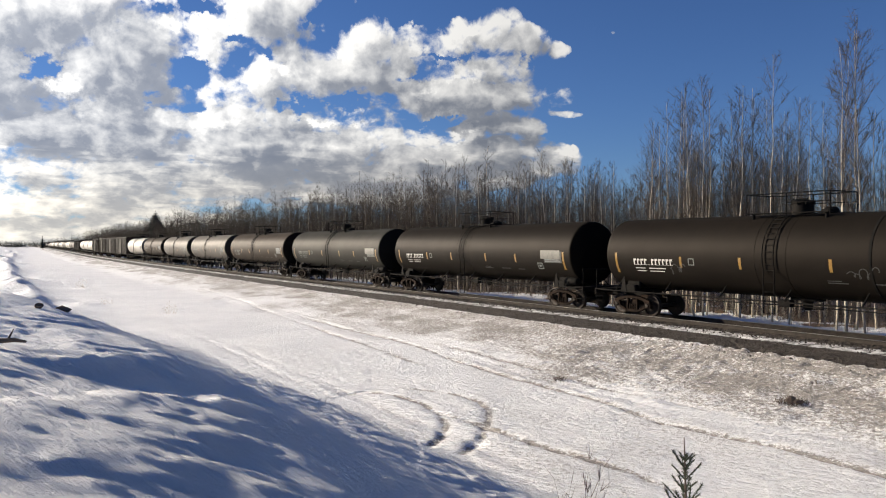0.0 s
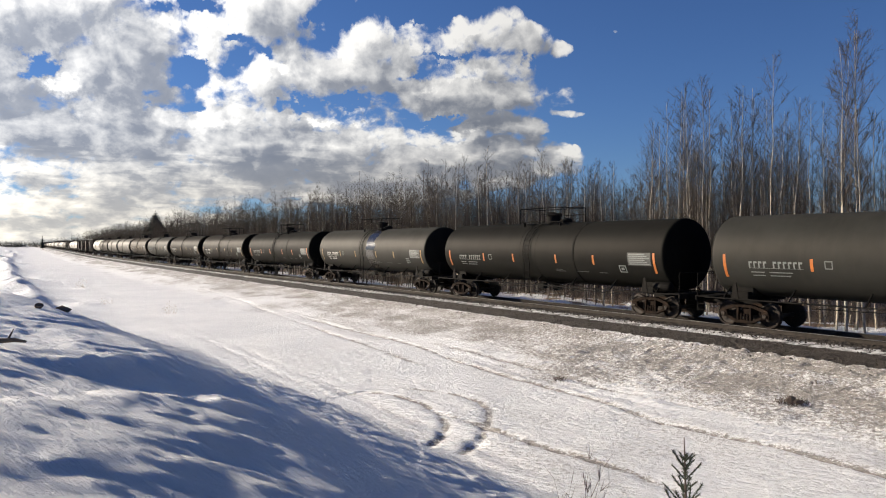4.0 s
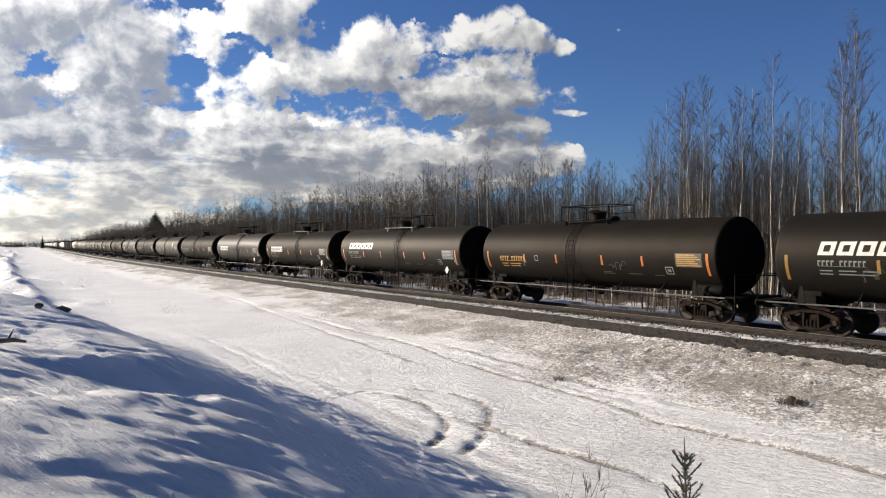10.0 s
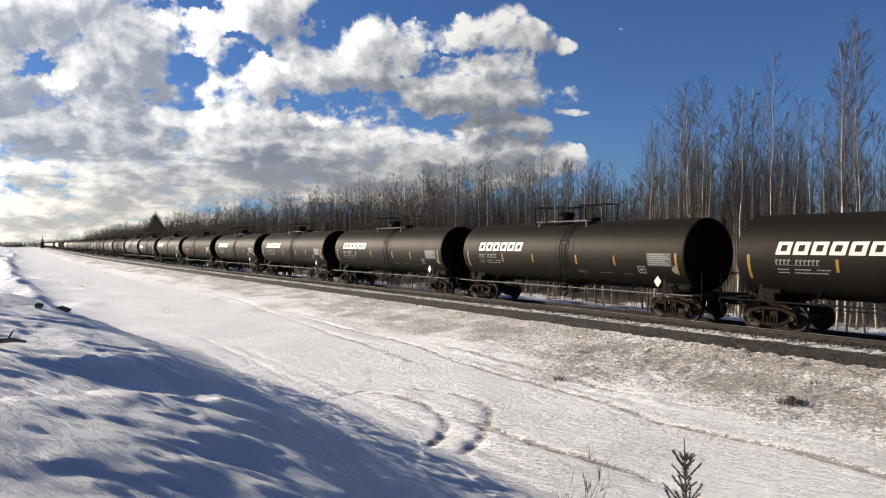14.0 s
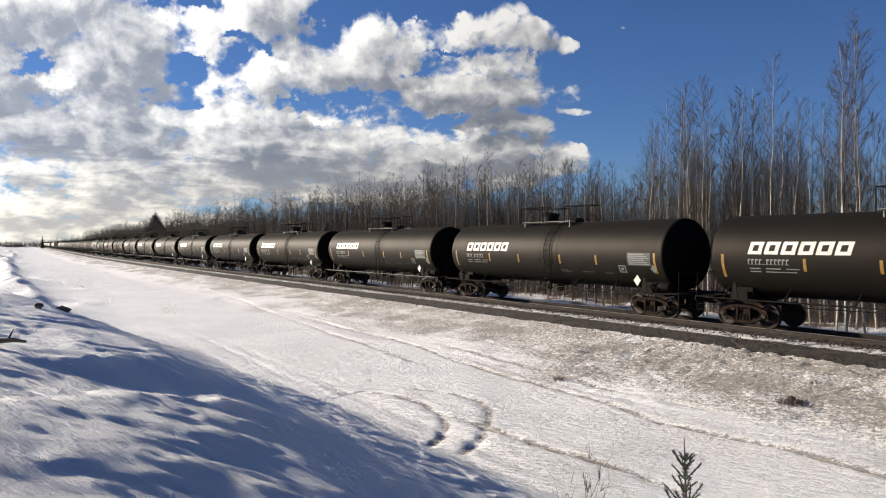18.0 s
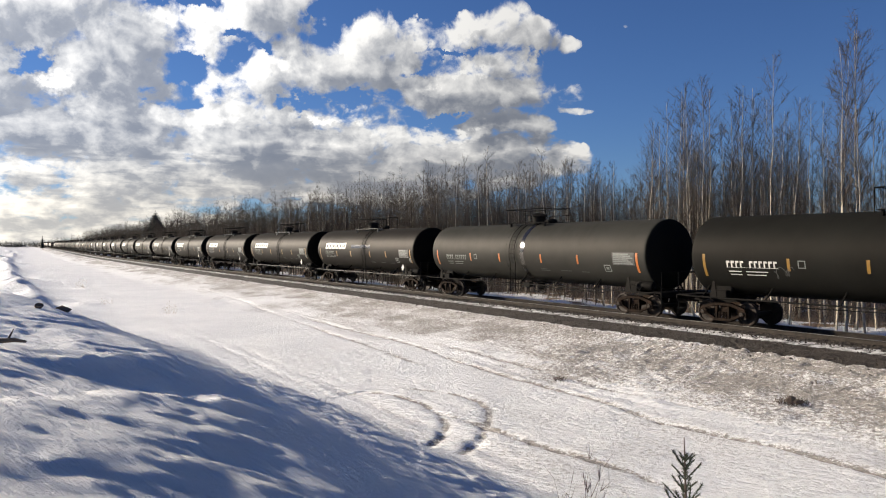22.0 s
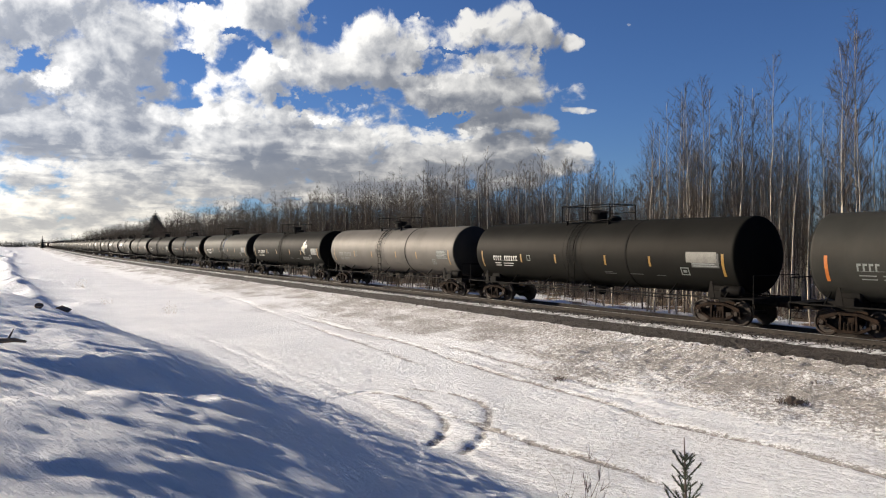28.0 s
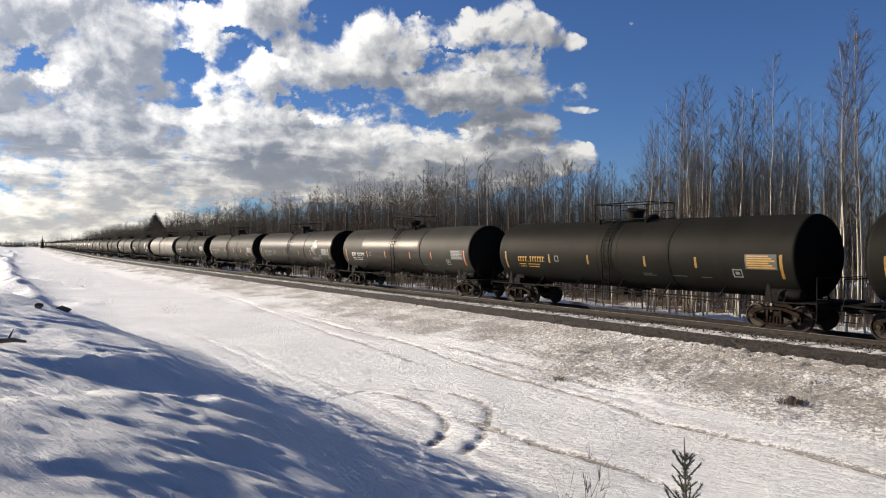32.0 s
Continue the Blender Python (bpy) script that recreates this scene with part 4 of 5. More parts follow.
def tank_car(length, paint, style, stripes, extra="", near=True):
    """One tank car on two trucks, its middle at the origin, its front to +x, rails at z = 0."""
    car = new("tank_car")
    lt = length - (1.93 if "short" in extra else 1.36)
    h = lt / 2
    low = style == "logo_low"
    style = "logo" if low else style
    key = (round(lt, 1), paint)
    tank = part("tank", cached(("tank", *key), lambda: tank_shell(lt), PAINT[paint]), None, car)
    for sd in (-1, 1):
        x = sd * (h + 0.12)
        part("stub_sill", cached(("stub_sill",), lambda: Shape().box((0, 0, 0.95), (2.6, 0.42, 0.34), 0.02), BLACK), None, car, "", pose(sd * (h - 0.9), 0, 0))
        part("coupler", cached(("coupler",), lambda: Shape().box((0, 0, 0.86), (0.75, 0.17, 0.2), 0.03).box((0.36, 0.04, 0.86), (0.26, 0.30, 0.28), 0.06), IRON), None, car, "", pose(sd * (h + 0.42), 0, 0, 0, 0, 0 if sd > 0 else 180))
        part("saddle", cached(("saddle",), lambda: Shape().box((0, 0, 1.16), (0.55, 2.3, 0.36), 0.04).box((0, 0, 1.36), (0.75, 1.9, 0.36), 0.05), BLACK), None, car, "", pose(sd * (h - 1.62), 0, 0))
        add_truck(car, sd * (h - 1.62), not near)
    if not near:
        part("walkway", cached(("walkway", 0, round(lt, 1)), lambda: Shape().box((0, 1.38, 1.08), (lt - 0.6, 0.07, 0.08), 0.01).box((0, -1.38, 1.08), (lt - 0.6, 0.07, 0.08), 0.01), BLACK), None, car)
        part("manway", cached(("manway",), manway_shape, BLACK), None, car, "", pose(0.3, 0, 0))
        add_railing(car, "a", -1.5, 1.7, 0.75, 0.74, True)
        return car
    for sd in (-1, 1):
        part("running_bar", cached(("running_bar", round(lt, 1)), lambda: Shape().box((0, 0, 1.06), (lt - 0.3, 0.05, 0.055), 0.008), DIM if style == "logo" else BLACK), None, car, "", pose(0, sd * 1.44, 0))
        for i in range(7):
            x = -h + 1.0 + (lt - 2.0) * i / 6
            part("brace", cached(("brace",), lambda: beam(Shape(), (0, 1.42, 1.06), (0, 0.98, 1.50), 0.05, 0.05, 0.005), BLACK), None, car, "", pose(x, 0, 0, 0, 0, 0 if sd > 0 else 180))
        def platform_end():
            sh = Shape().box((0, 0, 1.08), (0.62, 2.9, 0.05), 0.008)
            sh.box((0.28, 0, 1.0), (0.07, 2.9, 0.18), 0.01)
            return sh
        part("end_platform", cached(("end_platform",), platform_end, BLACK), None, car, "", pose(sd * (h - 0.02), 0, 0, 0, 0, 0 if sd > 0 else 180))
        def end_rail():
            sh = Shape()
            for y in (-1.38, 1.38):
                sh.tube([(0.25, y, 0.5), (0.25, y, 1.95)], 0.022, 6)
            sh.tube([(0.25, -1.38, 1.95), (0.25, 1.38, 1.95)], 0.022, 6)
            for z in (0.55, 0.78):
                for y in (-1.38, 1.38):
                    sh.tube([(-0.2, y, z), (0.25, y, z)], 0.016, 6)
            return sh
        part("end_handrail", cached(("end_handrail",), end_rail, BLACK), None, car, "", pose(sd * (h - 0.02), 0, 0, 0, 0, 0 if sd > 0 else 180))
        def bracket():
            return Shape().slab([(-0.16, 1.08), (0.16, 1.08), (0.05, 1.68), (-0.05, 1.68)], 0, 0.03, lambda a, b, d: (a, 1.46 + d, b))
        part("bracket", cached(("bracket",), bracket, BLACK), None, car, "", pose(sd * (h - 1.55), 0, 0))
    lx = -0.74 if style == "logo" else 0.55
    part("ladder", cached(("ladder", lx), lambda: ladder_shape(lx), BLACK), None, car, "", pose(0, 0, 0))
    part("ladder", cached(("ladder", lx), lambda: ladder_shape(lx), BLACK), None, car, "", pose(2 * lx, 0, 0, 0, 0, 180))
    part("manway", cached(("manway",), manway_shape, BLACK), None, car, "black domed valve housing", pose(0.75 if style == "logo" else 0.2, 0, 0))
    part("valve_box", cached(("valve_box",), lambda: Shape().lathe([(0, 0.2), (0.02, 0.26), (0.16, 0.26), (0.24, 0.18), (0.26, 0.05)], "z", (0, 0, MID + RAD - 0.03), 16).box((0, 0.32, MID + RAD + 0.08), (0.3, 0.12, 0.12), 0.02), BLACK), None, car, "", pose(-1.35 if style == "logo" else -0.85, 0, 0))
    if style == "logo":
        part("platform", cached(("platform", "p"), lambda: platform_shape(-1.7, 2.1, 0.85), GRATE), None, car, "pale galvanised grating platform")
        add_railing(car, "p", 0.35, 2.15, 0.9, 0.78, False)
        add_railing(car, "q", -2.45, -0.65, 0.35, 0.82, False)
    else:
        part("platform", cached(("platform", "n"), lambda: platform_shape(-1.25, 1.9, 0.78), BLACK), None, car)
        add_railing(car, "n", -1.3, 1.95, 0.82, 0.76, True)
    for x in (lx - 0.62, lx + 0.62):
        part("seam_band", cached(("seam_band", paint), lambda: ring(0, 0.06, 0.007), PAINT[paint]), None, car, "", pose(x, 0, 0))
    part("outlet_valve", cached(("outlet_valve",), lambda: Shape().lathe([(0.72, 0.10), (0.8, 0.17), (1.0, 0.17), (1.1, 0.3), (1.25, 0.34)], "z", (0, 0, 0), 14).box((0, 0, 1.12), (1.1, 0.5, 0.12), 0.03), BLACK), None, car)
    part("air_reservoir", cached(("air_reservoir",), lambda: Shape().lathe([(-0.48, 0.06), (-0.45, 0.16), (-0.38, 0.20), (0.38, 0.20), (0.45, 0.16), (0.48, 0.06)], "x", (0, 1.02, 1.32), 18), BLACK), None, car, "", pose(-(h - 0.95), 0, 0))
    part("brake_rod", cached(("brake_rod",), lambda: Shape().tube([(-5.0, 0.35, 0.82), (-1.4, 0.3, 0.86), (1.2, 0.28, 0.86), (5.0, 0.35, 0.82)], 0.022, 6).box((0.6, 0.4, 0.95), (0.5, 0.28, 0.26), 0.03), BLACK), None, car)
    # reflectors: tall ones at the ends, short ones between
    smat = AMBER if stripes == "amber" else ORANGE
    ss = cached(("reflector_short", stripes), lambda: decal(Shape(), 0.055, -0.055, -0.52, -0.08), smat)
    sl = cached(("reflector_long", stripes), lambda: decal(Shape(), 0.06, -0.06, -0.85, 0.05, 0, 1, 7), smat)
    for fr in (0.061, 0.254, 0.404, 0.594, 0.74, 0.943):
        ob = part("reflector", sl if fr in (0.061, 0.943) else ss, None, car, "yellow reflective strip" if stripes == "amber" else "orange reflective strip", pose(h - fr * lt, 0, 0))
    x = h - 2.14
    if style == "logo":
        part("logo", cached(("logo",), lambda: logo_shape(0), WHITE), None, car, "white slanted block lettering shapes", pose(x, 0, MID, -13) @ pose(0, 0, -MID) @ Matrix.Diagonal((0.78, 1, 1, 1)) if low else pose(x, 0, 0))
        rows = number_rows(0, 0.19, -0.30) + [(-0.05, -0.5, -0.48, -0.44), (-0.7, -1.3, -0.48, -0.44), (-1.5, -2.0, -0.48, -0.44), (-0.05, -0.5, -0.60, -0.56), (-0.7, -1.9, -0.60, -0.56)]
        part("number_stencil", cached(("number_bars", "p"), lambda: bars_shape(rows), PALE), None, car, "pale stencilled lines", pose(x, 0, MID, -9) @ pose(0.3, 0, -MID) if low else pose(x, 0, 0))
    else:
        mat = {"gold": GOLD}.get(style, PALE if style != "white" else WHITE)
        rows = number_rows(0, 0.245, -0.44) + [(-0.05, -0.6, -0.62, -0.58), (-0.8, -1.7, -0.62, -0.58), (-0.1, -0.6, -0.75, -0.71), (-0.8, -1.6, -0.75, -0.71)]
        part("number_stencil", cached(("number_bars", style), lambda: bars_shape(rows), mat), None, car, "stencilled lines", pose(x, 0, 0))
        box_rows = [(0, -0.28, -0.42, -0.385), (0, -0.28, -0.175, -0.14), (0, -0.035, -0.385, -0.175), (-0.245, -0.28, -0.385, -0.175)]
        part("stencil_box", cached(("stencil_box",), lambda: bars_shape(box_rows), PALE), None, car, "", pose(x - 2.9, 0, 0))
    part("stencil_panel", cached(("stencil_panel",), lambda: decal(Shape(), 0.06, -1.25, -0.50, 0.06, 0, 1, 5, 0.0022), GHOST), None, car, "faded grey data panel", pose(-(h - 2.45), 0, 0))
    for i in range(6):
        line = cached(("stencil_line", style == "gold", i), lambda: decal(Shape(), 0, -1.17 + 0.12 * (i % 3), -0.46 + 0.085 * i, -0.46 + 0.085 * i + 0.05, 0, 1, 1), GOLD if style == "gold" else PALE)
        part("stencil_line", line, None, car, "", pose(-(h - 2.45), 0, 0))
    rows = [(0, -0.42, -0.86, -0.81), (0, -0.42, -0.56, -0.51), (0, -0.05, -0.81, -0.56), (-0.37, -0.42, -0.81, -0.56), (-0.12, -0.30, -0.74, -0.62)]
    part("test_panel", cached(("test_panel",), lambda: bars_shape(rows), PALE), None, car, "", pose(-(h - 3.1), 0, 0))
    rows = [(0, -0.7, 0.0, 0.04), (0, -0.5, 0.09, 0.12), (-1.5, -2.3, 0.02, 0.06), (-3.0, -3.5, 0.0, 0.04)]
    part("stencil_lines", cached(("stencil_lines",), lambda: bars_shape([(a, b, c - 0.95, d - 0.95) for a, b, c, d in rows]), GHOST), None, car, "", pose(-1.5, 0, 0))
    if "panel" in extra:
        part("white_panel", cached(("white_panel",), lambda: decal(Shape(), 0, -1.45, -0.30, 0.12, 0, 1, 4, 0.007), BLOTCH), None, car, "white painted panel", pose(-(h - 2.75), 0, 0))
    if "ring" in extra:
        part("weld_ring", cached(("weld_ring",), lambda: ring(0, 0.09, 0.014), BLACK), None, car, "", pose(-0.165 * lt, 0, 0))
    for word, wide, at_x in (("spill", 1.25, -0.75), ("strip", 0.34, -0.22)):
        if word in extra:
            part("spill_stain", cached(("spill_stain", word), lambda: spill_shape(wide), SPILL), None, car, "glossy black dried spill", pose(at_x, 0, 0))
    if "sleeve" in extra:
        part("glossy_band", cached(("glossy_band", round(lt, 1)), lambda: ring(0, 0.44 * lt, 0.0022), PAINT["gloss"]), None, car, "dark glossy repainted band", pose(0.07 * lt, 0, 0))
    if "sheen" in extra:
        part("rubbed_patch", cached(("rubbed_patch",), lambda: decal(Shape(), 0.6, -2.6, 0.12, 0.36, 0, 1, 3), SHEEN), None, car, "smooth glossy strip that makes the sun highlight", pose(0.9, 0, 0))
    if "blotch" in extra:
        part("paint_blotch", cached(("paint_blotch",), blotch_shape, BLOTCH), None, car, "pale irregular blotch", pose(-0.28 * lt, 0, 0))
    if "graffiti" in extra:
        for gx, seed in ((-0.16 * lt, 1), (0.24 * lt, 2)):
            part("scrawl", cached(("scrawl", seed), lambda: scrawl_shape(seed), GHOST), None, car, "faded chalk-white scrawl", pose(gx, 0, 0))
    if "emblem" in extra:
        dia = lambda: blob_patch([(-0.1, -0.62), (0.62, -0.25), (0.72, 0.05), (0.1, 0.66), (-0.1, 0.70), (-0.62, 0.25), (-0.66, 0.0)], 0.004)
        leaf = lambda: blob_patch([(-0.05, -0.62), (0.36, -0.3), (0.46, 0.05), (0.30, 0.42), (0.0, 0.56), (-0.34, 0.28), (-0.36, -0.15)], 0.009)
        part("emblem_plate", cached(("emblem_plate",), dia, EMBLEM_GREY), None, car, "grey rounded diamond", pose(-0.29 * lt, 0, 0))
        part("emblem_leaf", cached(("emblem_leaf", "faded" in extra), leaf, LEAF_FADED if "faded" in extra else LEAF_CREAM), None, car, "cream leaf shape", pose(-0.29 * lt + 0.12, 0, 0) @ Matrix.Diagonal((0.7, 1, 1, 1)))
        for dx in (0.51, 0.0, -0.51):
            part("emblem_block", cached(("emblem_block",), lambda: bars_shape([(0.21, -0.21, -1.0, -0.68)]), EMBLEM_GREY), None, car, "grey block", pose(-0.29 * lt + dx, 0, 0))
    if style == "logo":
        plac = lambda: Shape().slab([(0, -0.24), (0.2, 0), (0, 0.24), (-0.2, 0)], 0, 0.012, lambda a, b, d: (a, 1.50 + d, 1.56 + b))
        part("placard", cached(("placard",), plac, WHITE), None, car, "white diamond hazard placard", pose(-(h - 1.9), 0, 0))
        plac2 = lambda: Shape().slab([(0, -0.2), (0.17, 0), (0, 0.2), (-0.17, 0)], 0, 0.006, lambda a, b, d: (a, (RAD + 0.004 + d) * math.cos(-0.42 + b / RAD), MID + (RAD + 0.004 + d) * math.sin(-0.42 + b / RAD)))
        part("placard", cached(("placard", 2), plac2, PALE), None, car, "faded diamond placard", pose(-(h - 1.1), 0, 0))
    return car


def manway_shape():
    sh = Shape()
    z = MID + RAD - 0.05
    sh.lathe([(0, 0.36), (0.42, 0.36), (0.44, 0.39), (0.50, 0.39), (0.55, 0.33), (0.58, 0.10)], "z", (0, 0, z), 22)
    for i in range(8):
        q = i * math.pi / 4
        sh.box((0.385 * math.cos(q), 0.385 * math.sin(q), z + 0.46), (0.05, 0.05, 0.16), 0.008)
    sh.tube([(-0.3, 0.2, z + 0.58), (0.3, 0.2, z + 0.58)], 0.02, 6)
    return sh


def boxcar(length):
    car = new("boxcar")
    lt = length - 1.2
    def body():
        """Side wall with outside posts, as one pressed outline from end to end."""
        outline = []
        for i in range(15):
            x = -lt / 2 + 0.2 + (lt - 0.4) * i / 14
            outline += [(x - 0.06, 1.47), (x - 0.05, 1.54), (x + 0.05, 1.54), (x + 0.06, 1.47)]
        outline = outline + [(a, -b) for a, b in outline[::-1]]
        return Shape().slab(outline, 1.1, 4.4, lambda a, b, d: (a, b, d))
    part("body", cached(("boxcar_body", round(lt, 1)), body, BOXCAR), None, car)
    part("roof", cached(("boxcar_roof", round(lt, 1)), lambda: Shape().slab([(-1.5, 4.4), (1.5, 4.4), (1.45, 4.5), (0, 4.62), (-1.45, 4.5)], -lt / 2, lt / 2, lambda a, b, d: (d, a, b)), BOXCAR), None, car)
    part("sliding_door", cached(("sliding_door",), lambda: Shape().box((0, 1.56, 2.65), (3.0, 0.06, 2.9), 0.01), BOXCAR), None, car)
    for sd in (-1, 1):
        part("coupler", cached(("coupler",), lambda: None, IRON), None, car, "", pose(sd * (lt / 2 + 0.35), 0, 0, 0, 0, 0 if sd > 0 else 180))
        add_truck(car, sd * (lt / 2 - 1.7), True)
    part("center_sill", cached(("center_sill", round(lt, 1)), lambda: Shape().box((0, 0, 0.95), (lt, 0.5, 0.3), 0.02), BLACK), None, car)
    return car


# front of each tank at the start, metres along the track, with paint, lettering and reflectors
CONSIST = [
    (160.4, "white", "plain", "amber", ""), (141.0, "rustbrown", "plain", "amber", ""), (122.5, "pale", "plain", "amber", ""), (103.9, "pale", "plain", "amber", ""),
    (84.6, "rustbrown", "plain", "amber", ""), (64.9, "grey", "plain", "amber", "panel"), (45.3, "brown", "white", "amber", "panel"), (25.3, "brown", "white", "amber", "ring graffiti"),
    (5.6, "char", "plain", "orange", "ring"), (-13.7, "grey", "white", "amber", "spill"), (-33.2, "char", "plain", "orange", "ring"), (-52.5, "grey", "plain", "orange", "blotch"),
    (-71.88, "char", "plain", "orange", "ring"), (-91.65, "gloss", "logo_low", "orange", "graffiti"), (-109.85, "brown", "logo_low", "orange", ""), (-127.77, "black", "logo", "orange", ""),
    (-147.05, "brown", "gold", "orange", "graffiti"), (-165.0, "black", "logo", "amber", "graffiti"), (-182.7, "black", "logo", "amber", ""), (-200.95, "black", "logo", "amber", ""),
    (-219.35, "black", "logo", "amber", ""), (-237.75, "black", "logo", "amber", ""), (-256.3, "black", "logo", "amber", ""), (-274.85, "black", "logo", "amber", ""),
    (-293.3, "black", "logo", "amber", ""), (-311.8, "black", "logo", "amber", ""), (-330.3, "black", "logo", "amber", ""), (-348.7, "black", "logo", "amber", "sheen"),
    (-367.13, "grey", "plain", "orange", "strip"), (-386.9, "char", "white", "amber", "graffiti"), (-406.65, "char", "plain", "orange", "strip"), (-426.4, "sage", "white", "amber", "strip"),
    (-446.9, "char", "white", "amber", "emblem"), (-467.08, "pale", "plain", "amber", "ring"), (-487.6, "char", "white", "amber", "ring panel short"), (-507.5, "grey", "plain", "orange", "ring"),
    (-527.2, "gloss", "plain", "amber", "faded emblem ring"), (-547.6, "grey", "white", "orange", "ring short sleeve"), (-567.97, "char", "gold", "amber", "ring"), (-587.6, "char", "plain", "amber", ""), (-608.0, "char", "plain", "amber", ""),
]
WORDS = {"white": "white", "rustbrown": "brown", "pale": "pale grey", "grey": "grey", "brown": "dark brown", "char": "charcoal grey", "gloss": "glossy black",
         "black": "black", "sage": "grey-green"}
LETTER = {"logo": "with bold white slanted lettering", "logo_low": "with white slanted lettering", "gold": "with yellow stencilled lettering", "white": "with white stencilled lettering", "plain": "with faint stencilled lettering"}
CARS = []


def build_train():
    for i, (front, paint, style, stripes, extra) in enumerate(CONSIST):
        nxt = CONSIST[i + 1][0] if i + 1 < len(CONSIST) else front - 19.5
        length = round(front - nxt, 1)
        car = tank_car(length, paint, style, stripes, extra)
        words = f"{WORDS[paint]} railway tank car {LETTER[style]}"
        words += " and leaf emblem" if "emblem" in extra else " and scrawled marks" if "graffiti" in extra else " and dried spill" if "spill" in extra or "strip" in extra else ""
        tagged(car, words, "tank car", "cars of the train")
        CARS.append((car, front - (length - (1.93 if "short" in extra else 1.36)) / 2))
    at = 161.2
    for k in range(4):
        at += 18.6
        car = boxcar(18.6)
        tagged(car, "dark oxide-red boxcar coupled among tank cars", "boxcar", "cars of the train")
        CARS.append((car, at - 9.3))
    for k in range(34):
        at += 18.4
        if k in (3, 4, 24, 27, 28, 31, 32, 33):
            car = boxcar(18.4)
            tagged(car, "dark boxcar near the head of the train", "boxcar", "cars of the train")
        else:
            paint = ("white", "pale", "pale", "white")[k % 4] if k > 4 else "white"
            car = tank_car(18.4, paint, "plain", "amber", "", False)
            tagged(car, f"{WORDS[paint]} railway tank car far along the train", "tank car", "cars of the train")
        CARS.append((car, at - 9.2))


build_train()


# ---- trees ----
def tree_arrays(seed, height, branches, twigs, spread=1.0, sides=5, start=0.3, fine=True, thick=1.0):
    """Trunk and crown of a bare aspen, as two Shapes."""
    rng = random.Random(seed)
    trunk, crown = Shape(), Shape()
    r0 = 0.0050 * height * rng.uniform(0.8, 1.15)
    pts, rad = [], []
    x = y = 0.0
    n = 9 if fine else 4
    for i in range(n + 1):
        f = i / n
        pts.append(Vector((x, y, height * f)))
        rad.append(max(0.008, r0 * (1 - f) ** 0.85))
        x += rng.gauss(0, 0.012 * height / n * 3)
        y += rng.gauss(0, 0.012 * height / n * 3)
    trunk.tube(pts, rad, sides + 1 if fine else 3, False)

    def along(f):
        g = f * n
        i = min(int(g), n - 1)
        return pts[i].lerp(pts[i + 1], g - i), rad[i] + (rad[i + 1] - rad[i]) * (g - i)

    for b in range(branches):
        f = start + (0.97 - start) * ((b + rng.random()) / branches)
        p, r = along(f)
        q = rng.uniform(0, 6.283)
        ln = height * (0.05 + 0.19 * (1 - f) ** 0.7 * min(1.0, 0.5 + 1.3 * (f - start))) * rng.uniform(0.6, 1.25) * spread
        rise = rng.uniform(0.4, 1.9)
        way = Vector((math.cos(q), math.sin(q), rise)).normalized()
        bp, br = [p], [max(0.006, r * 0.42)]
        segs = 2 if fine else 1
        for k in range(segs):
            way = (way + Vector((rng.gauss(0, 0.16), rng.gauss(0, 0.16), 0.16))).normalized()
            bp.append(bp[-1] + way * ln / segs)
            br.append(br[0] * (1 - (k + 1) / segs) + 0.003)
        if fine:
            crown.tube(bp, br, 3, False)
        else:
            crown.spike(bp[0], bp[1], br[0] * thick)
        for t in range(twigs):
            g = rng.uniform(0.25, 1.0) * segs
            i = min(int(g), segs - 1)
            tp = bp[i].lerp(bp[i + 1], g - i)
            tw = (way * 0.6 + Vector((rng.gauss(0, 0.8), rng.gauss(0, 0.8), rng.gauss(0.25, 0.45)))).normalized()
            tl = ln * rng.uniform(0.18, 0.5)
            mid = tp + tw * tl * 0.55
            tw2 = (tw + Vector((rng.gauss(0, 0.3), rng.gauss(0, 0.3), 0.25))).normalized()
            crown.spike(tp, mid + tw2 * tl * 0.5, 0.0062 if fine else 0.009 * thick)
    return trunk, crown


def shape_arrays(shape):
    tris = []
    for f in shape.f:
        for i in range(1, len(f) - 1):
            tris.append((f[0], f[i], f[i + 1]))
    return np.array(shape.v, float), np.array(tris, int)


def joined(name, kinds, places, material):
    """One mesh of many copies: kinds are (verts, tris); places are (x, y, z, turn, scale, kind)."""
    vs, fs, n = [], [], 0
    for x, y, z, q, sc, kd in places:
        v, f = kinds[kd]
        c, s_ = math.cos(q) * sc, math.sin(q) * sc
        vs.append(np.stack([v[:, 0] * c - v[:, 1] * s_ + x, v[:, 0] * s_ + v[:, 1] * c + y, v[:, 2] * sc + z], -1))
        fs.append(f + n)
        n += len(v)
    return np_mesh(name, np.concatenate(vs), np.concatenate(fs), material, True)


def world_of(s, w):
    x, y, _ = track(s, w)
    z = float(ground_height(np.array([float(s)]), np.array([float(w)]))[2][0])
    return x, y, z


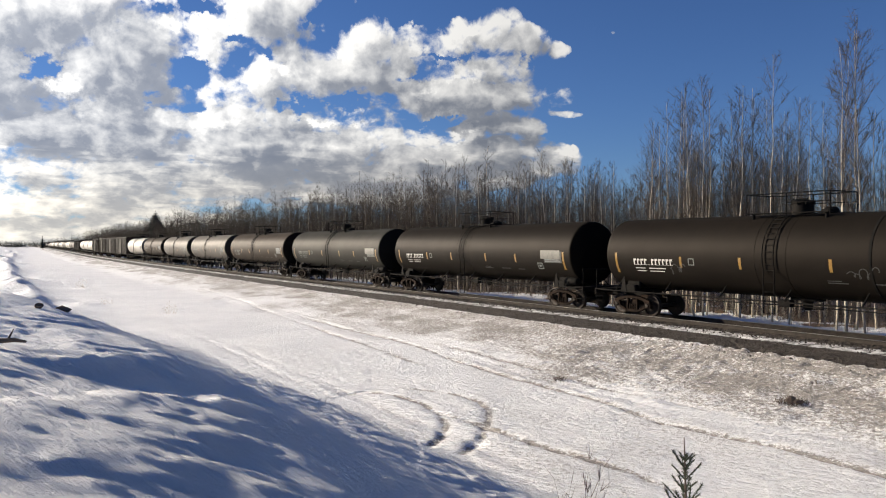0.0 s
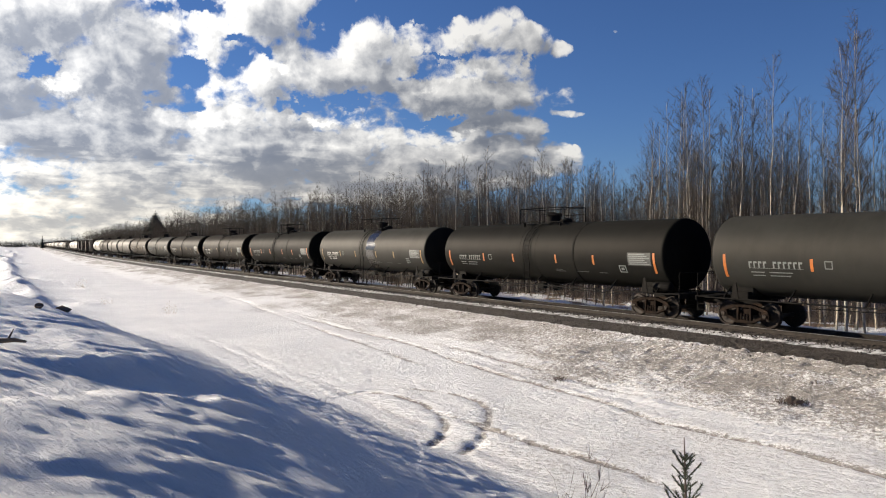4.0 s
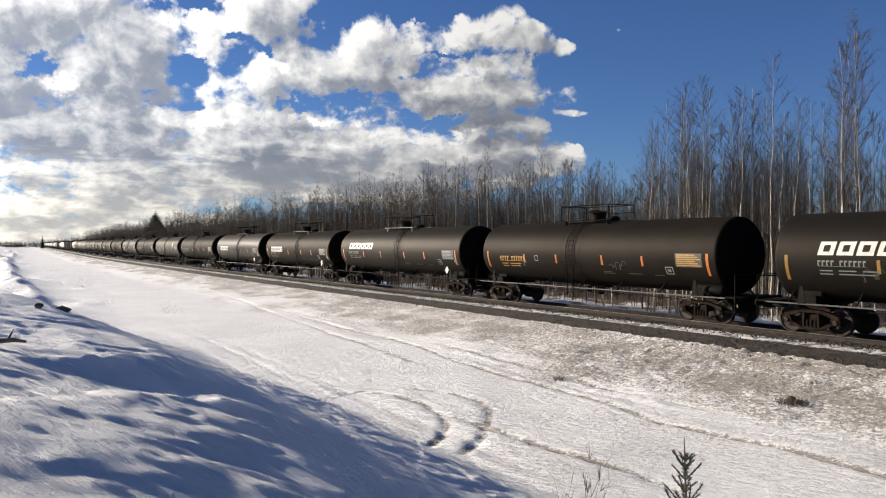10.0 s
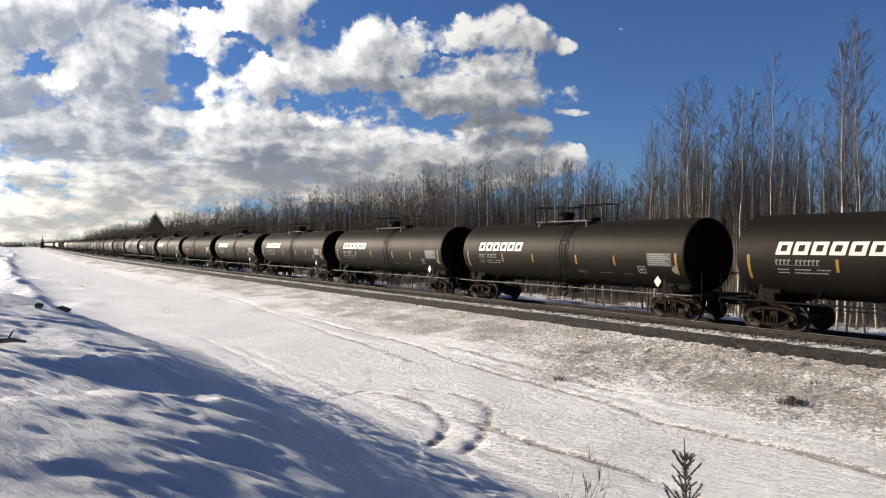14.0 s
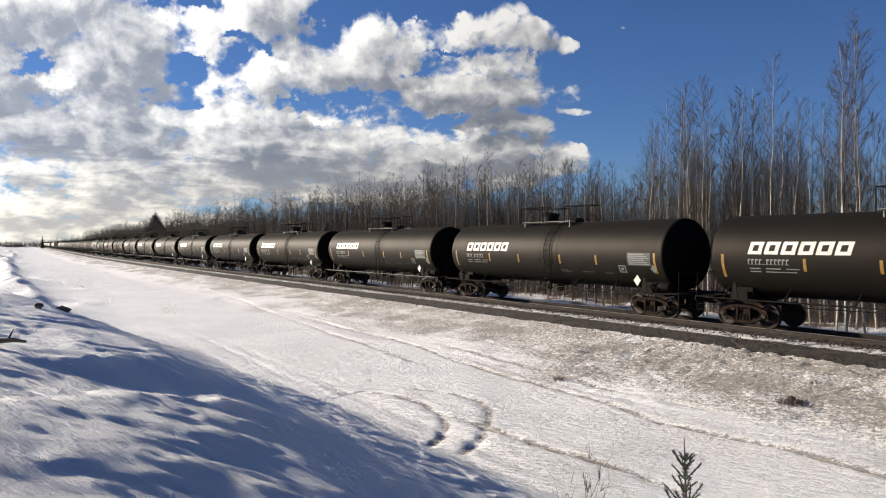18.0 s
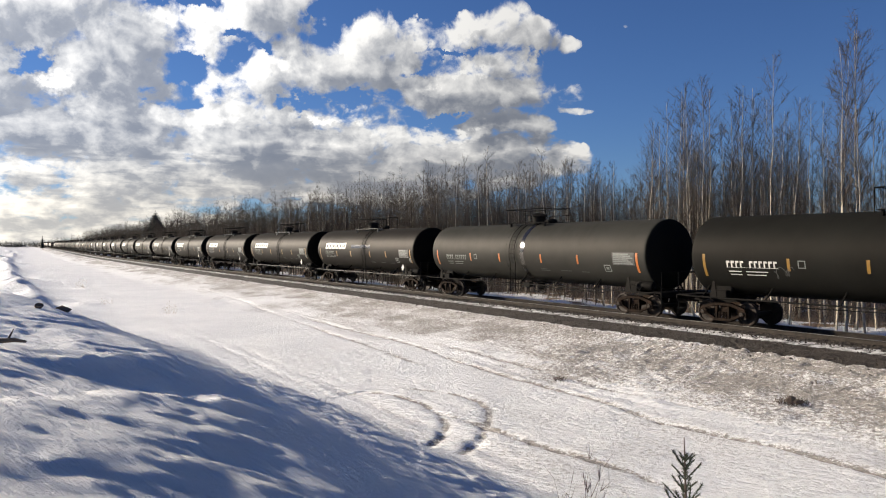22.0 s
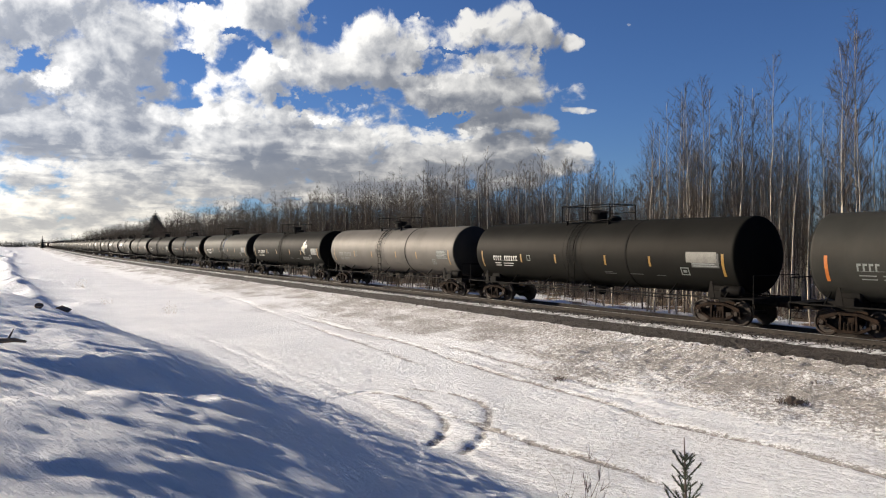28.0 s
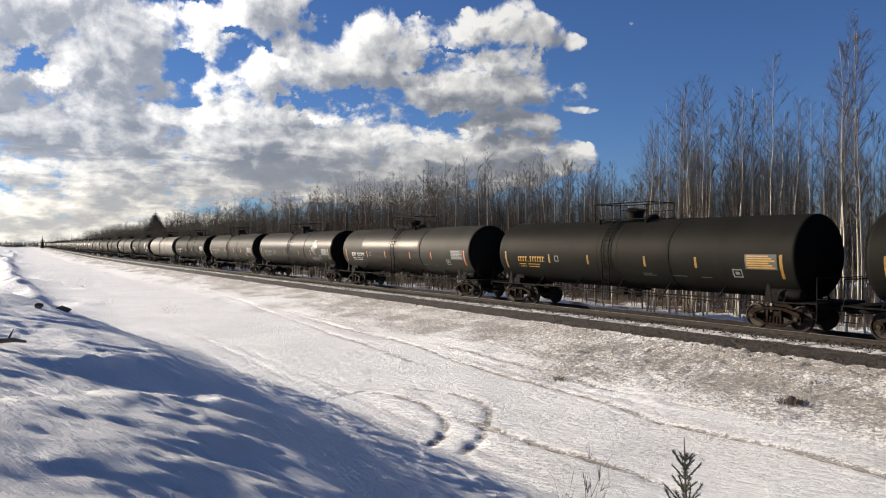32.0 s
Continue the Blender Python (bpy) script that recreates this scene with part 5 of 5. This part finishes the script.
def build_forest():
    rng = random.Random(11)
    kinds = []
    for i in range(9):
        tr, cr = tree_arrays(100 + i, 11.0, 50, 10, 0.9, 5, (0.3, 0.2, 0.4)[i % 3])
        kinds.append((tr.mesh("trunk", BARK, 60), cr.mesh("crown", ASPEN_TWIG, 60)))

    def tree(x, y, z, turn, scale, kd):
        ob = new("aspen")
        ob.matrix_basis = pose(x, y, z - 0.1, rng.uniform(-2.5, 2.5), rng.uniform(-2.5, 2.5), turn) @ Matrix.Scale(scale, 4)
        part("trunk", kinds[kd][0], None, ob)
        part("crown", kinds[kd][1], None, ob)
        size = "tall" if scale > 1.05 else "slender" if scale > 0.75 else "young"
        tagged(ob, f"{size} leafless aspen with pale bark in snow", "tree", "trees along the track")

    # tall ones that stand out: view slope across, distance from the camera's line, height
    for u, d, hgt in ((0.560, 34.5, 14.6), (0.548, 36.0, 14.4), (0.522, 35.5, 14.2), (0.437, 35.0, 13.8), (0.345, 35.0, 13.7), (0.333, 34.5, 13.3), (0.320, 36.5, 13.4), (0.352, 36.0, 13.0), (0.300, 35.0, 12.6), (0.410, 36.0, 12.6), (0.535, 35.0, 13.6),
                      (0.31, 34.0, 12.9), (0.385, 37, 12.6), (0.28, 35.0, 11.4), (0.225, 35.0, 9.4), (0.214, 34.5, 8.6), (0.14, 36, 11.2), (0.06, 35, 11.8), (0.05, 36, 11.0), (0.02, 35, 10.9)):
        f = d / (u * math.cos(TRACK_A) + math.sin(TRACK_A))
        x, y = u * f, f
        tree(x, y, height_at(x, y), rng.uniform(0, 360), hgt / 11.0, rng.randrange(9))
    for i in range(30):
        u, d = rng.uniform(0.265, 0.57), rng.uniform(34.5, 39)
        f = d / (u * math.cos(TRACK_A) + math.sin(TRACK_A))
        x, y = u * f, f
        tree(x, y, height_at(x, y), rng.uniform(0, 360), rng.uniform(9.6, 12.6) / 11.0, rng.randrange(9))
    count = 0
    while count < 350:
        s = -6 + 110 * rng.random() ** 1.25
        w = -10.8 - 8.0 * rng.random() ** 1.2
        x, y, z = world_of(s, w)
        sc = rng.uniform(0.62, 0.98) * (1.12 if s < 24 else 1.0)
        tree(x, y, z, rng.uniform(0, 360), sc, rng.randrange(9))
        count += 1
    # the rest of the wood, deeper and farther
    light = [tree_arrays(200 + i, 11.0, 26, 8, 1.0, 3, 0.15, False, 0.95) for i in range(7)]
    lt, lc = [shape_arrays(a) for a, b in light], [shape_arrays(b) for a, b in light]
    places = []
    for i in range(120):
        s, w = -14 + 120 * rng.random(), -13 - 30 * rng.random() ** 1.1
        x, y, _ = track(s, w)
        places.append((x, y, -1.0, rng.uniform(0, 6.28), rng.uniform(0.6, 1.02), rng.randrange(7)))
    for i in range(620):
        s, w = 24 + 72 * rng.random(), -10 - 18 * rng.random() ** 1.2
        x, y, _ = track(s, w)
        places.append((x, y, -1.0, rng.uniform(0, 6.28), rng.uniform(0.55, 0.95), rng.randrange(7)))
    for i in range(1350):
        s, w = 52 + 140 * rng.random() ** 1.2, -8.5 - 22 * rng.random() ** 1.4
        x, y, _ = track(s, w)
        places.append((x, y, -1.0, rng.uniform(0, 6.28), rng.uniform(0.6, 1.08), rng.randrange(7)))
    # deep and far trees take the copies darkened for shade
    tagged(new("wood_trunks", joined("wood_trunks", lt, places, BARK_SHADED)), "trunks of the leafless aspen wood, bark darkened for shade", "woods", kind="stuff")
    tagged(new("wood_branches", joined("wood_branches", lc, places, TWIG_SHADED)), "bare grey-brown branches of the aspen wood", "woods", kind="stuff")
    poles = [tree_arrays(260 + i, 11.0, 7, 2, 0.7, 4, 0.5, False) for i in range(4)]
    pt, pc = [shape_arrays(a) for a, b in poles], [shape_arrays(b) for a, b in poles]
    places = []
    for i in range(110):
        s, w = -14 + 190 * rng.random() ** 1.3, -15.5 - 24 * rng.random()
        x, y, _ = track(s, w)
        places.append((x, y, -1.0, rng.uniform(0, 6.28), rng.uniform(0.6, 1.1), rng.randrange(4)))
    tagged(new("pole_trunks", joined("pole_trunks", pt, places, BARK)), "thin pale stems of young aspens", "woods", kind="stuff")
    tagged(new("pole_branches", joined("pole_branches", pc, places, TWIG_SHADED)), "sparse bare twigs of young aspens", "woods", kind="stuff")
    far = [tree_arrays(300 + i, 11.0, 13, 6, 1.1, 3, 0.12, False, 2.6) for i in range(5)]
    fk = []
    for a, b in far:
        v0, f0 = shape_arrays(a)
        v1, f1 = shape_arrays(b)
        v1 = v1.copy()
        fk.append((np.concatenate([v0, v1]), np.concatenate([f0, f1 + len(v0)])))
    places = []
    for i in range(1700):
        s = 40 + 1500 * rng.random() ** 2.2
        w = -9 - 34 * rng.random() if s > 150 else -22 - 35 * rng.random()
        x, y, _ = track(s, w)
        places.append((x, y, -1.0, rng.uniform(0, 6.28), rng.uniform(0.6, 1.06), rng.randrange(5)))
    for i in range(2500):
        s, w = 105 + 330 * rng.random(), -8.5 - 20 * rng.random() ** 1.2
        x, y, _ = track(s, w)
        places.append((x, y, -1.0, rng.uniform(0, 6.28), rng.uniform(0.6, 1.02), rng.randrange(5)))
    tagged(new("far_wood", joined("far_wood", fk, places, TWIG_SHADED)), "distant leafless wood beside the track", "woods", kind="stuff")
    # brush and saplings at the edge of the wood
    brush = [tree_arrays(400 + i, 2.4, 11, 4, 1.6, 3, 0.05, False, 1.7) for i in range(4)]
    bk = []
    for a, b in brush:
        v0, f0 = shape_arrays(a)
        v1, f1 = shape_arrays(b)
        bk.append((np.concatenate([v0, v1]), np.concatenate([f0, f1 + len(v0)])))
    places = []
    for i in range(2300):
        s, w = -8 + 90 * rng.random() ** 1.4, -9.6 - 6.5 * rng.random()
        x, y, z = world_of(s, w)
        places.append((x, y, z, rng.uniform(0, 6.28), 0.25 + 0.6 * rng.random() ** 1.4, rng.randrange(4)))
    tagged(new("underbrush", joined("underbrush", bk, places, BRUSH)), "brown leafless underbrush at the edge of the wood", "underbrush", kind="stuff")


def conifer(height, seed, levels=16, per=11, wide=0.2):
    rng = random.Random(seed)
    sh = Shape()
    sh.tube([(0, 0, 0), (0, 0, height)], [height * 0.012, 0.01], 5)
    for i in range(levels):
        f = (i + 0.5) / levels
        z = height * (0.08 + 0.9 * f)
        r = height * wide * (1 - f) ** 0.8 + 0.05
        for k in range(per):
            q = 6.283 * (k + rng.random()) / per
            ln = r * rng.uniform(0.7, 1.15)
            c, s_ = math.cos(q), math.sin(q)
            tip = Vector((c * ln, s_ * ln, z - 0.28 * ln))
            wd = 0.2 * ln + 0.05
            sh.add([(0, 0, z + 0.1 * ln), (c * ln * 0.5 - s_ * wd, s_ * ln * 0.5 + c * wd, z - 0.1 * ln), tip, (c * ln * 0.5 + s_ * wd, s_ * ln * 0.5 - c * wd, z - 0.1 * ln), (c * ln * 0.5, s_ * ln * 0.5, z - 0.3 * ln)],
                   [(0, 1, 4), (1, 2, 4), (2, 3, 4), (3, 0, 4), (0, 2, 1), (0, 3, 2)])
    return sh


def build_distance():
    rng = random.Random(23)
    kinds = [shape_arrays(conifer(12.0, 500 + i, 5, 5)) for i in range(4)]
    places = []
    for i in range(1400):
        u = rng.uniform(-0.66, -0.36)
        f = rng.uniform(1000, 1500)
        places.append((u * f, f, -1.5, rng.uniform(0, 6.28), rng.uniform(0.55, 0.95), rng.randrange(4)))
    for i in range(500):
        u = rng.uniform(-0.62, -0.51)
        f = rng.uniform(850, 1100)
        if u < -0.56 or rng.random() < 0.2:
            places.append((u * f, f, -1.5, rng.uniform(0, 6.28), rng.uniform(0.35, 0.8), rng.randrange(4)))
    tagged(new("far_treeline", joined("far_treeline", kinds, places, SPRUCE_FAR)), "dark far treeline on the horizon", "treeline", kind="stuff")
    big = conifer(14.0, 77, 30, 24, 0.5)
    mesh = big.mesh("crown", SPRUCE_FAR, 20)
    slim = conifer(14.0, 78, 24, 16, 0.2).mesh("crown", SPRUCE_FAR, 20)
    for u, f, h, mesh in ((-0.381, 205.0, 13.4, mesh), (-0.531, 640.0, 12.5, slim)):
        ob = new("spruce")
        ob.matrix_basis = pose(u * f, f, -1.0) @ Matrix.Scale(h / 14.0, 4)
        part("crown", mesh, None, ob)
        part("trunk", Shape().tube([(0, 0, -0.3), (0, 0, 1.5)], 0.18, 7), DEADWOOD, ob)
        tagged(ob, "dark spruce standing above the leafless wood", "tree")


build_forest()
build_distance()


# ---- small growth in the foreground ----
def build_foreground():
    rng = random.Random(31)
    # young spruce whose tip shows
    x, y = 1.93, 6.0
    z = height_at(x, y)
    sp = new("spruce_sapling")
    sp.matrix_basis = pose(x, y, z - 0.05)
    top = 1.62 - z
    part("stem", Shape().tube([(0, 0, 0), (0.01, 0, top * 0.6), (-0.01, 0.0, top)], [0.022, 0.012, 0.004], 7), DEADWOOD, sp)
    turn = 0.0
    for drop, count, reach in ((0.19, 3, 0.06), (0.25, 4, 0.085), (0.34, 4, 0.10), (0.44, 4, 0.12), (0.56, 5, 0.15), (0.72, 5, 0.20), (0.9, 5, 0.25), (1.1, 5, 0.30), (1.28, 5, 0.32)):
        if drop > top - 0.08:
            break
        for i in range(count):
            q = turn + 6.283 * (i + rng.uniform(-0.2, 0.2)) / count
            ln = 1.3 * reach * rng.uniform(0.7, 1.2)
            sh = Shape()
            p = Vector((0, 0, top - drop))
            way = Vector((math.cos(q), math.sin(q), 1.1)).normalized()
            end = p + way * ln * 1.2
            sh.tube([p, p + way * ln * 0.6, end], [0.006, 0.005, 0.003], 4)
            side = way.cross(Vector((0, 0, 1))).normalized()
            for k in range(int(240 * ln) + 22):
                b = p.lerp(end, rng.uniform(0.08, 1.0))
                nd = (way * 0.8 + side * rng.uniform(-0.9, 0.9) + Vector((rng.uniform(-0.4, 0.4), rng.uniform(-0.4, 0.4), rng.uniform(-0.4, 0.5)))).normalized()
                sh.tube([b, b + nd * 0.028], [0.0034, 0.001], 3, False)
            part("branch", sh, NEEDLE, sp)
        turn += 0.7
    tagged(sp, "young dark green spruce poking out of snow", "sapling")
    # bare twigs beside it
    for u, f, top, lean in ((0.158, 6.3, 1.50, 0.16), (0.170, 6.5, 1.36, 0.3)):
        x, y = u * f, f
        z = height_at(x, y)
        hgt = top - z
        sh = Shape()
        for b in range(7):
            q = rng.uniform(0, 6.28)
            way = Vector((0.13 * math.cos(q) + lean * 0.9, 0.15 * math.sin(q), 1)).normalized()
            p = Vector((0, 0, -0.05))
            ln = hgt * rng.uniform(0.5, 1.0)
            pts = [p]
            for k in range(4):
                way = (way + Vector((rng.gauss(0, 0.12), rng.gauss(0, 0.12), 0))).normalized()
                pts.append(pts[-1] + way * ln / 4)
            sh.tube(pts, [0.0045, 0.004, 0.003, 0.002, 0.001], 4)
            for k in range(6):
                a = pts[rng.randrange(1, 5)]
                w2 = (way + Vector((rng.gauss(0, 0.35), rng.gauss(0, 0.3), 0))).normalized()
                sh.tube([a, a + w2 * ln * 0.16], [0.003, 0.001], 3)
        ob = part("bare_shrub", sh, DEADWOOD, None, "", pose(x, y, z))
        tagged(ob, "thin leafless shrub twigs rising from snow", "shrub")
    # fallen branch on the bank
    x, y = -5.35, 9.2
    z = max(height_at(x + i * 0.12, y) for i in range(-3, 4)) - 0.02
    log = new("fallen_branch")
    log.matrix_basis = pose(x, y, z + 0.03, 0, 0, 8) @ Matrix.Scale(0.72, 4)
    part("limb", Shape().tube([(-0.7, 0, -0.02), (-0.2, 0.03, 0.03), (0.15, 0.0, 0.05), (0.35, -0.02, 0.02)], [0.05, 0.045, 0.04, 0.02], 7), DEADWOOD, log)
    part("side_twig", Shape().tube([(0.05, 0, 0.05), (0.1, 0.02, 0.16), (0.14, 0.02, 0.24)], [0.02, 0.014, 0.006], 5), DEADWOOD, log)
    tagged(log, "dark dead branch lying on the snow bank", "branch")


build_foreground()


def build_clods():
    rng = random.Random(61)
    for u, f, size in ((-0.527, 28.5, 0.21), (-0.505, 24.0, 0.18), (-0.536, 21.5, 0.12), (0.462, 20.0, 0.15), (0.472, 19.8, 0.10)):
        sh = Shape()
        n, rows = 9, 5
        vs, fs = [], []
        for i in range(rows):
            e = math.pi * (i / (rows - 1) - 0.5)
            for k in range(n):
                q = 6.283 * k / n
                r = size * rng.uniform(0.75, 1.2)
                vs.append((1.4 * r * math.cos(e) * math.cos(q), r * math.cos(e) * math.sin(q), 0.7 * r * math.sin(e)))
        for i in range(rows - 1):
            for k in range(n):
                fs.append((i * n + k, i * n + (k + 1) % n, (i + 1) * n + (k + 1) % n, (i + 1) * n + k))
        sh.add(vs, fs)
        x, y = u * f, f
        ob = part("soil_clod", sh, DEADWOOD, None, "", pose(x, y, height_at(x, y) + 0.05, 0, 0, rng.uniform(0, 180)))
        tagged(ob, "dark frozen soil clod lying on the snow", "clod", "clods in the snow")


build_clods()


def build_tufts():
    """Dead grass tufts and weed stalks that stick out of the snow."""
    rng = random.Random(71)
    for x, y, hgt, wide, n, words in ((3.8, 24.6, 0.22, 0.30, 70, "matted"), (9.2, 19.9, 0.20, 0.42, 170, "matted"), (10.6, 21.4, 0.10, 0.22, 40, "flattened"), (-17.6, 48.5, 0.9, 0.5, 16, "tall"),
                                  (-25.0, 56.0, 0.7, 0.5, 14, "tall"), (-36.5, 76.0, 1.2, 0.7, 18, "tall"), (2.2, 27.5, 0.12, 0.2, 30, "flattened")):
        z = height_at(x, y)
        sh = Shape()
        for i in range(n):
            q, r = rng.uniform(0, 6.28), wide * rng.random() ** 0.7
            p = Vector((r * math.cos(q), r * math.sin(q), -0.02))
            way = Vector((rng.gauss(0, 0.45), rng.gauss(0, 0.45), 1)).normalized()
            ln = hgt * rng.uniform(0.5, 1.1)
            mid = p + way * ln * 0.55
            way2 = (way + Vector((rng.gauss(0, 0.35), rng.gauss(0, 0.35), -0.25))).normalized()
            sh.tube([p, mid, mid + way2 * ln * 0.5], [0.006, 0.005, 0.002], 3, False)
        ob = part("grass_tuft", sh, STRAW if hgt > 0.5 else DEADWOOD, None, "", pose(x, y, z))
        tagged(ob, f"{words} brown dead grass sticking out of snow", "grass", "grass tufts in the snow")


build_tufts()


# ---- what moves ----
def motions():
    # the train: every car follows the track
    for car, start in CARS:
        rows = []
        for i in range(17):
            t = 2.0 * i
            x, y, a = track(start + run(t))
            rows.append((t, pose(x, y, 0, 0, 0, 90 + math.degrees(a))))
        walk(car, rows)
    # wheels roll: all wheelsets at the same place in a truck share one set of keys
    lead = {}
    for ob, ax, simple in WHEELSETS:
        if ax not in lead:
            walk(ob, [(i / 30, pose(ax, 0, 0.457, 0, math.degrees(run(i / 30) / 0.457) % 360, 0)) for i in range(961)])
            lead[ax] = ob.animation_data
        else:
            ob.rotation_mode = "QUATERNION"
            ob.animation_data_create()
            ob.animation_data.action = lead[ax].action
            ob.animation_data.action_slot = lead[ax].action_slot
    # the clouds drift nearer
    d = Vector((-0.2127, 1.0, 0.061)) * 4000 * 0.049
    walk(CLOUDS, [(0.0, pose(0, 0, EYE_Z)), (16.0, pose(*(Vector((0, 0, EYE_Z)) - d * 0.5))), (32.0, pose(*(Vector((0, 0, EYE_Z)) - d)))])


motions()
